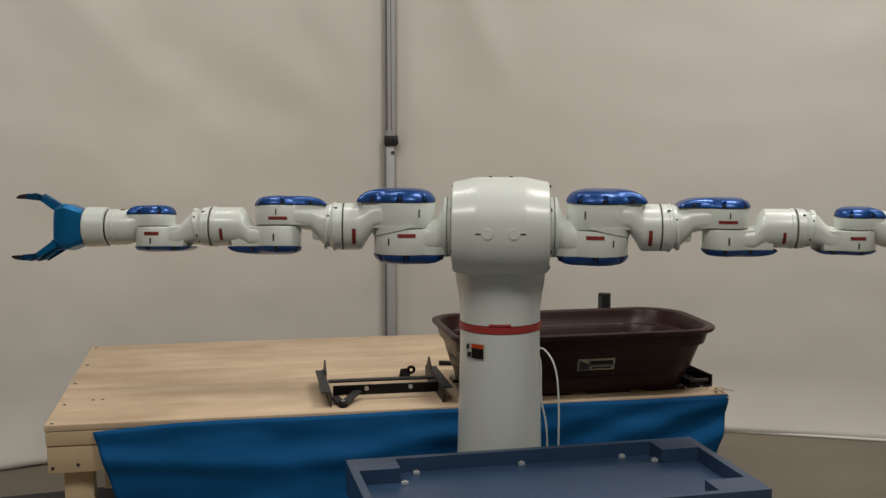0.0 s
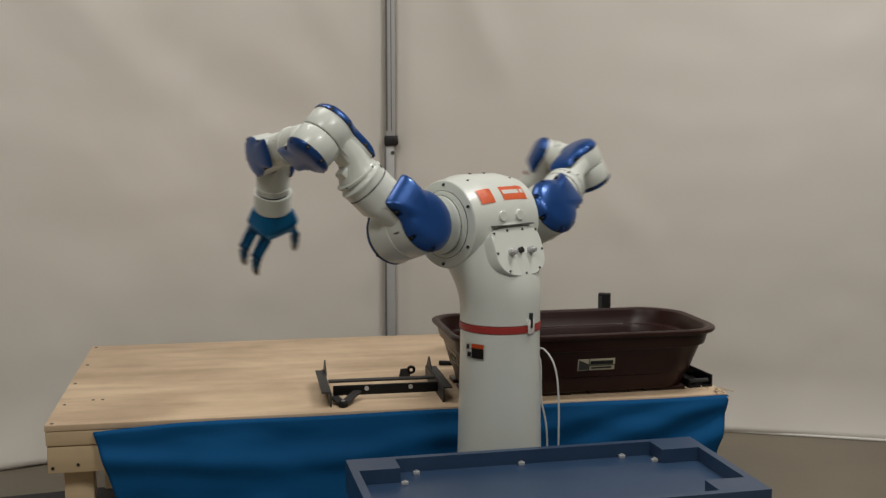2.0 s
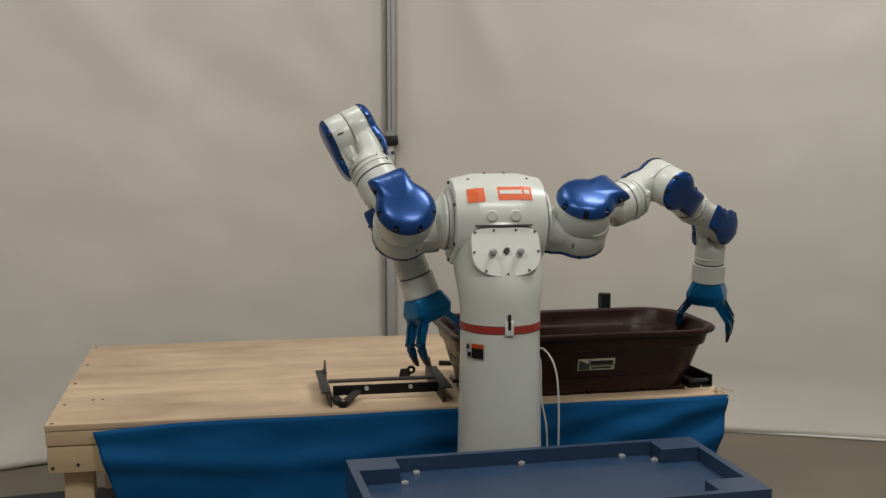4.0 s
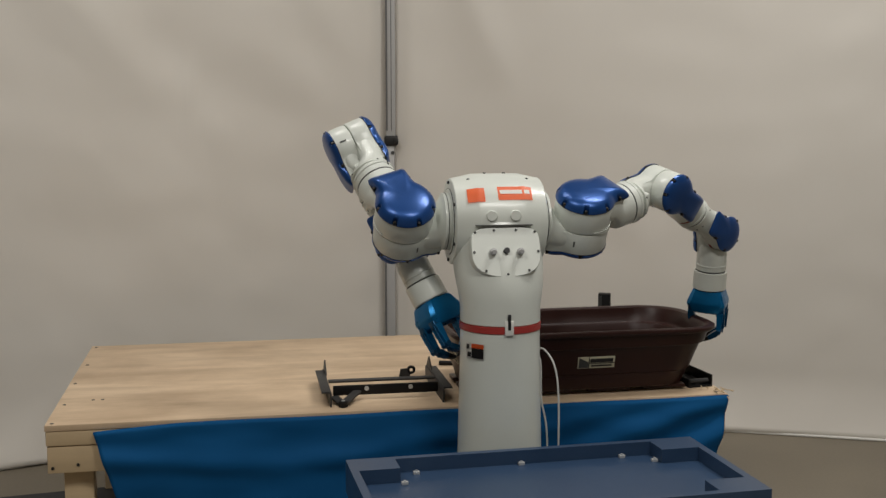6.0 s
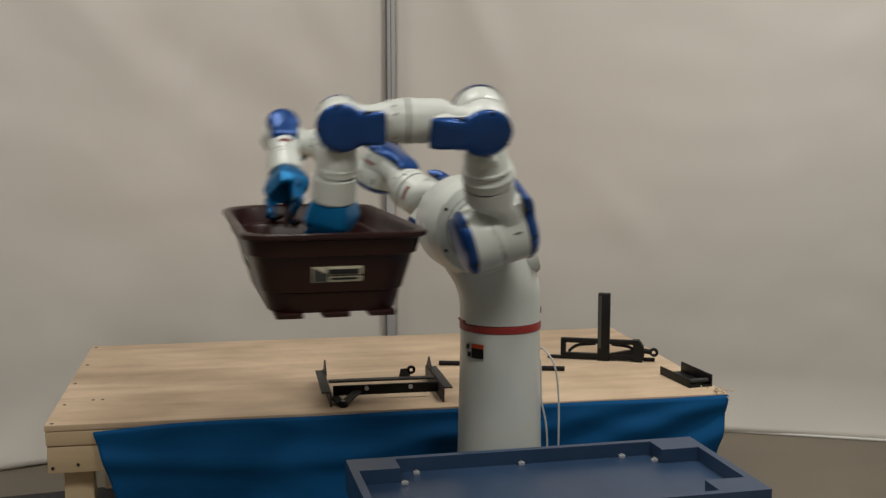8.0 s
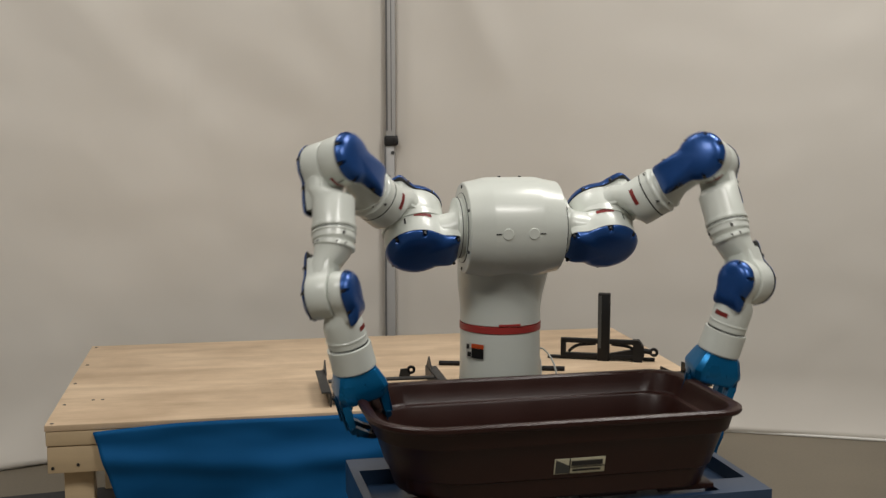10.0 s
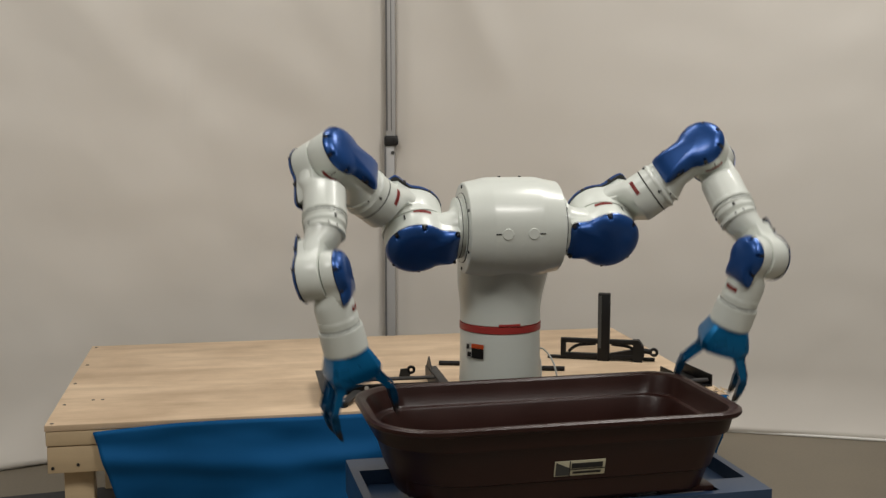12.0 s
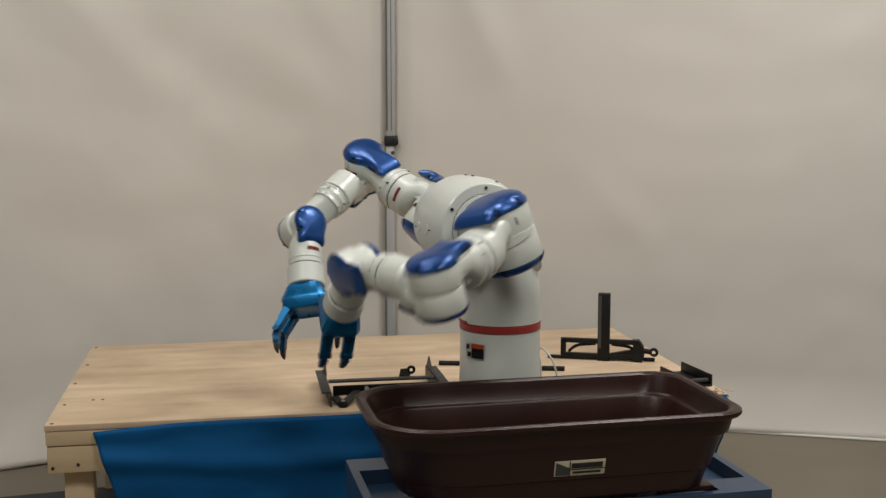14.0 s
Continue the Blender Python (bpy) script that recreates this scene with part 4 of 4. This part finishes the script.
COLUMN = base_column()
TORSO = torso()
ARMS = {s: arm(s) for s in (1, -1)}
FINGERS = {1: [], -1: []}
for s in (1, -1):
    for x, z in ((0.0, 0.052), (0.032, -0.052), (-0.032, -0.052)):
        root, tip, pad = finger(ARMS[s][6], s)
        pads = part("finger_pad", side(pad, s), BLACK, ARMS[s][6], "black fingertip")
        FINGERS[s].append(((root, tip, pads), x, z))
cables()

# ---- how it all moves: joint angles in degrees, torso then seven joints of each arm, and how far the fingers are shut ----
JOINTS = []


def key(t, turn, left, right, grip_left=0.0, grip_right=0.0):
    JOINTS.append((t, (turn, *left, *right, grip_left, grip_right)))


key(0, -1.0, (-0.4, 0.6, -0.7, -2, 2, -0.3, 0), (2.6, 4, 5.9, -5.2, -1.3, 0.8, 0), 0, 0)
key(0.3, -22.5, (-14.8, -13.5, 12.9, -3.7, 2.6, -12.9, -0.3), (-0.3, 17.1, 14.6, -5.5, -4.2, -5.4, 0.5), 0, 0)
key(0.5, -31.0, (-12.2, -20.9, 10.2, -9.3, 3, -21.1, -0.5), (-2, 12.7, -0.3, 6.6, 3.2, -8.9, 0.6), 0, 0)
key(0.8, -47.5, (-22.2, -29.7, 17.5, -16.3, 9.4, -46.5, -0.7), (14.4, 9.3, -8.7, 15.5, -9.2, 67.1, 0.3), 0, 0)
key(1, -67.0, (-37.5, -29.1, 42.2, -42.1, -8.8, -69.4, -20), (24.2, 16.8, -25.7, 24.7, -14.5, 82.3, -1.3), 0, 0)
key(1.2, -79.8, (-49, -29, 54.6, -51.5, 0.2, -36.8, -35), (35.4, 1.6, -30.7, 17.8, -12.4, 92.5, -3.7), 0, 0)
key(1.5, -101.8, (-58, -36.2, 63.8, -62.4, 11.6, -49.5, -55), (39.3, 21.5, -47.8, 34.2, -14.7, 91, -7.8), 0, 0)
key(1.7, -116.0, (-65.8, -37.5, 69.1, -75.4, 14, -56.6, -55), (46.8, 24, -60.2, 36.3, -47, 89, -11.2), 0, 0)
key(2, -134.2, (-70.5, -48.3, 72, -90.6, 32.5, -53.4, -10), (62.7, 26.3, -74.8, 49.7, -40.7, 72.9, -16.7), 0, 0)
key(2.2, -147.0, (-73, -49.3, 75.8, -94, 20.9, -52.4, -12), (58.8, 29.8, -78.4, 42, -55.1, 67.3, -20.4), 0, 0)
key(2.5, -165.7, (-80.3, -58.2, 84.8, -104.2, 23.6, -64.2, -12), (72.9, 34.5, -94.4, 54.2, -49.4, 79.9, -25.8), 0, 0)
key(2.7, -167.9, (-75.3, -57.5, 81, -122.9, 17, -42.9, 0), (56.8, 28.7, -98.9, 45.4, -25.8, 56.9, -25.8), 0, 0)
key(3, -168.6, (-65.4, -63.8, 80.6, -154.1, -24.2, 16.2, 8), (42.7, 28.7, -103.2, 45.9, -18.1, 57.3, -24), 0, 0)
key(4.2, -168.3, (-51, -66.8, 79.5, -154.5, -39, 7.4, 18.2), (33.3, 27.5, -101.4, 42.6, -11.9, 57.9, -24.6), 0, 0)
key(5.1, -168.0, (-41.1, -68.9, 79.1, -154.8, -50.7, 0.4, 25), (27, 26.8, -100.3, 40.3, -7.6, 58.3, -25), 0.2, 0.2)
key(5.4, -168.0, (-41.1, -68.9, 79.1, -154.8, -50.7, 0.4, 25), (27, 26.8, -100.3, 40.3, -7.6, 58.3, -25), 0.8, 0.8)
key(5.8, -168.0, (-41.1, -68.9, 79.1, -154.8, -50.7, 0.4, 25), (27, 26.8, -100.3, 40.3, -7.6, 58.3, -25), 1, 1)
key(6.2, -168.8, (-45.4, -67.8, 80.2, -154.6, -50.4, -1.8, 25), (29.8, 29.2, -101.5, 41.6, -7.3, 57.4, -25), 1, 1)
key(6.5, -168.2, (-61.8, -64.8, 84.7, -166.9, -53.5, 3.9, 25), (39.7, 28, -104.3, 46.1, -14.3, 58.5, -25), 1, 1)
key(6.8, -170.1, (-76.4, -62.6, 75.7, -147.5, -5.7, -59, 25), (50.9, 33.6, -101.1, 51.5, -19.4, 55.2, -25), 1, 1)
key(7, -169.9, (-74.6, -64.2, 77.1, -134.9, 5.8, -83.8, 25), (57.9, 35.1, -98.9, 53.4, -25.4, 59.2, -25), 1, 1)
key(7.2, -151.7, (-70.8, -68.6, 80.6, -113.4, 4.5, -85.2, 25), (68.2, 46.1, -98.6, 56.3, -43.7, 93.7, -25), 1, 1)
key(7.3, -143.7, (-74.6, -67.8, 85.5, -113.9, -1.2, -65.3, 25), (70.4, 38.3, -89.1, 61.8, -45.5, 94.5, -25), 1, 1)
key(7.5, -123.8, (-78.6, -66.2, 81.7, -103.1, 11.4, -59.5, 25), (66.3, 37.4, -85.6, 62.5, -21.2, 91.9, -25), 1, 1)
key(7.7, -107.5, (-77, -66.7, 79.2, -95.2, 5.4, -71.9, 25), (68.1, 41.7, -80.8, 55.6, -13.6, 100.6, -25), 1, 1)
key(7.9, -86.5, (-77.4, -61.8, 89.9, -80.7, 5.1, -86.1, 25), (51.9, 40.6, -51.9, 44.5, -22.1, 115.1, -25), 1, 1)
key(8, -74.6, (-74.5, -61.2, 78.6, -78.6, 13, -86.5, 25), (42.1, 35.8, -30.3, 41.7, -29.5, 115.3, -25), 1, 1)
key(8.2, -59.7, (-79, -67.4, 63.3, -92.2, 24.4, -83.5, 25), (51.7, 48.8, -81.1, 33.8, 2.8, 112.1, -25), 1, 1)
key(8.5, -34.9, (-74.5, -66.8, 72.4, -76.2, 22.8, -88.9, 26.4), (62.4, 64.8, -90.2, 51.1, -13.2, 103.9, -25.8), 1, 1)
key(8.8, -14.4, (-76.5, -65.7, 79.9, -84.9, 23.5, -83.1, 27.9), (67.1, 65, -93.6, 66.1, -16, 94.3, -26.6), 1, 1)
key(9.1, 2.2, (-75.7, -64.8, 88.4, -93.4, 24.6, -74.1, 29.3), (68.4, 65.7, -96.9, 80.2, -18.4, 81.9, -27.4), 1, 1)
key(9.4, 10.8, (-69.5, -63.1, 97.8, -102.2, 25.9, -58.9, 30.7), (63.2, 65.3, -99.9, 93.3, -21, 65.7, -28.2), 1, 1)
key(9.7, 13.1, (-58.1, -62, 103.9, -106.1, 24.8, -43.1, 32.2), (52.8, 64.1, -101.9, 99.8, -22.5, 49.2, -29), 1, 1)
key(10.1, 12.6, (-46.6, -43.1, 110.5, -99.6, 12.7, -40, 34.1), (45.6, 45, -105.4, 103, -16.8, 37.9, -30.1), 1, 1)
key(11, 12.6, (-46.6, -43.1, 110.5, -99.6, 12.7, -40, 34.1), (45.6, 45, -105.4, 103, -16.8, 37.9, -30.1), 1, 1)
key(11.5, 12.6, (-46.6, -43.1, 110.5, -99.6, 12.7, -40, 34.1), (45.6, 45, -105.4, 103, -16.8, 37.9, -30.1), 0.55, 0.55)
key(11.84, 12.6, (-46.6, -43.1, 110.5, -99.6, 12.7, -40, 34.1), (45.6, 45, -105.4, 103, -16.8, 37.9, -30.1), 0.1, 0.1)
key(12, 12.6, (-64.1, -40.5, 114.5, -98.4, 32, -59.8, 33.7), (53.1, 43.6, -101.1, 95.9, -25, 51.1, -30.2), 0.04, 0.04)
key(12.1, 10.8, (-76.4, -39.2, 124.9, -100.8, 43, -71.3, 33.5), (63.9, 44.5, -109.6, 104.3, -32, 55.8, -30.2), 0, 0)
key(12.35, 11.3, (-85.7, -40.1, 118.4, -92.8, 36.6, -80.6, 27.1), (74, 42.9, -106.5, 98.4, -30.5, 60.3, -30.3), 0, 0)
key(12.6, 11.3, (-85.7, -40.1, 118.4, -92.8, 36.6, -80.6, 27.1), (74, 42.9, -106.5, 98.4, -30.5, 60.3, -30.3), 0, 0)
key(12.8, 1.9, (-83.8, -41.3, 101.1, -103.8, 55.3, -91.3, 20.8), (74.3, 38.3, -102.4, 99.5, -15.3, 33.1, -29.8), 0, 0)
key(13, -17.4, (-46.9, -51.6, 48.5, -120.6, 61, -54.6, -20), (64.5, 34.9, -92.4, 101.3, -22.2, 33.2, -32.8), 0, 0)
key(13.2, -40.9, (-25.5, -48.2, 12.5, -109.4, 66.5, -74, -75), (45.1, 36.7, -67.7, 99.2, -15.1, 34.6, -34.8), 0, 0)
key(13.5, -51.1, (-19.7, -54, 9.7, -101.5, 58.1, -56.8, -105), (54.3, 33.4, -77.1, 108.3, -31.4, 43.3, -26.2), 0, 0)
key(13.8, -63.1, (-3, -42.1, -8.3, -106.6, 65.5, -69.2, -95), (41.5, 41.2, -58.9, 102.7, -29.8, 43.6, -32), 0, 0)
key(14, -69.7, (20.4, -51.3, -8.4, -112, 89.3, -43.6, -62), (40.3, 37.9, -58.2, 107.5, -40.1, 41.1, -45), 0, 0)


def at(rowset, t):
    """The keyed values at t, gliding without overshoot."""
    times = [k[0] for k in rowset]
    if t <= times[0]:
        return list(rowset[0][1])
    if t >= times[-1]:
        return list(rowset[-1][1])
    i = max(j for j in range(len(times)) if times[j] <= t)
    (t0, a), (t1, b) = rowset[i], rowset[i + 1]
    h, u = t1 - t0, (t - t0) / (t1 - t0)
    out = []
    for k in range(len(a)):
        d = (b[k] - a[k]) / h
        def slope(j):
            if j <= 0 or j >= len(rowset) - 1:
                return d if j else 0.0
            d0 = (rowset[j][1][k] - rowset[j - 1][1][k]) / (times[j] - times[j - 1])
            d1 = (rowset[j + 1][1][k] - rowset[j][1][k]) / (times[j + 1] - times[j])
            return 0.0 if d0 * d1 <= 0 else 2 * d0 * d1 / (d0 + d1)
        m0, m1 = slope(i), slope(i + 1)
        out.append((2 * u ** 3 - 3 * u ** 2 + 1) * a[k] + (u ** 3 - 2 * u ** 2 + u) * h * m0 + (3 * u ** 2 - 2 * u ** 3) * b[k] + (u ** 3 - u ** 2) * h * m1)
    return out


def turn(axis, degrees):
    return Matrix.Rotation(radians(degrees), 4, axis)


def chain(qb, q, s):
    """The poses of the seven links of one arm in the robot's space."""
    a, n = Vector((0, s, 0)), Vector((0, 0, 1))
    m = FRONT @ turn(n, qb) @ Matrix.Translation((XO, s * Y0, ZS))
    out = []
    for axis, q_, step in ((a, q[0], 0), (n, q[1], 0), (a, q[2], L1), (n, q[3], 0), (a, q[4], L2), (n, q[5], 0), (a, q[6], 0)):
        m = m @ turn(axis, q_)
        if step:
            m = m @ Matrix.Translation(a * step)
        out.append(m.copy())
    return out


# planter: seconds, forward of the torso's axis, to its left, height, torso turn it goes with, tip
CARRY = []


def carry(t, ahead, left, z, qb, tip=0.0):
    CARRY.append((t, (ahead, left, z, qb, tip)))


carry(0, 0.482, -0.376, 0.579, -167.2)
carry(5.85, 0.482, -0.376, 0.579, -167.2)
carry(6.2, 0.48, -0.374, 0.607, -167.2)
carry(6.5, 0.48, -0.367, 0.65, -167.5)
carry(6.8, 0.48, -0.33, 0.735, -168)
carry(7, 0.48, -0.29, 0.79, -167)
carry(7.2, 0.49, -0.25, 0.865, -152)
carry(7.3, 0.495, -0.225, 0.89, -144)
carry(7.5, 0.51, -0.18, 0.925, -119)
carry(7.7, 0.51, -0.09, 0.95, -101.5)
carry(7.9, 0.534, -0.04, 0.986, -86)
carry(8, 0.556, -0.015, 1.008, -74.5)
carry(8.2, 0.572, -0.06, 1.025, -59)
carry(8.5, 0.57, -0.06, 1, -36)
carry(8.8, 0.55, -0.05, 0.945, -15)
carry(9.1, 0.535, -0.035, 0.868, 2)
carry(9.4, 0.525, -0.022, 0.755, 11)
carry(9.7, 0.522, -0.022, 0.64, 13.6)
carry(10.1, 0.522, -0.022, 0.573, 14.1)
carry(14.0, 0.522, -0.022, 0.573, 14.1)


def motions():
    times = [k / 10 for k in range(141)]
    states = [(t, at(JOINTS, t)) for t in times]
    walk(TORSO, [(t, FRONT @ turn("Z", v[0])) for t, v in states])
    for s, o, g in ((1, 1, 15), (-1, 8, 16)):
        poses = [(t, chain(v[0], v[o:o + 7], s)) for t, v in states]
        for k in range(7):
            walk(ARMS[s][k], [(t, p[k]) for t, p in poses])
        for (root, tip, pads), x, z in FINGERS[s]:
            up = 1 if z > 0 else -1
            spin = turn("Y", 0) if up > 0 else turn("Y", 180)
            r1, r2 = [], []
            for t, v in states:
                shut = v[g]
                m = Matrix.Translation((x, s * 0.292, z)) @ spin @ turn("X", s * (33 - 33 * shut))
                r1.append((t, m))
                r2.append((t, m @ Matrix.Translation((0, s * 0.064, 0)) @ turn("X", -s * (26 + 22 * shut))))
            for piece in root:
                walk(piece, r1)
            walk(tip, r2)
            walk(pads, r2)
    rows = []
    for t in times:
        d, e, z, qb, tip = at(CARRY, t)
        a = radians(qb)
        x = d * math.sin(a) + e * math.cos(a)
        y = -d * math.cos(a) + e * math.sin(a)
        rows.append((t, pose(x, y, z, 0, tip, qb + 180.6)))
    walk(PLANTER, rows)


motions()
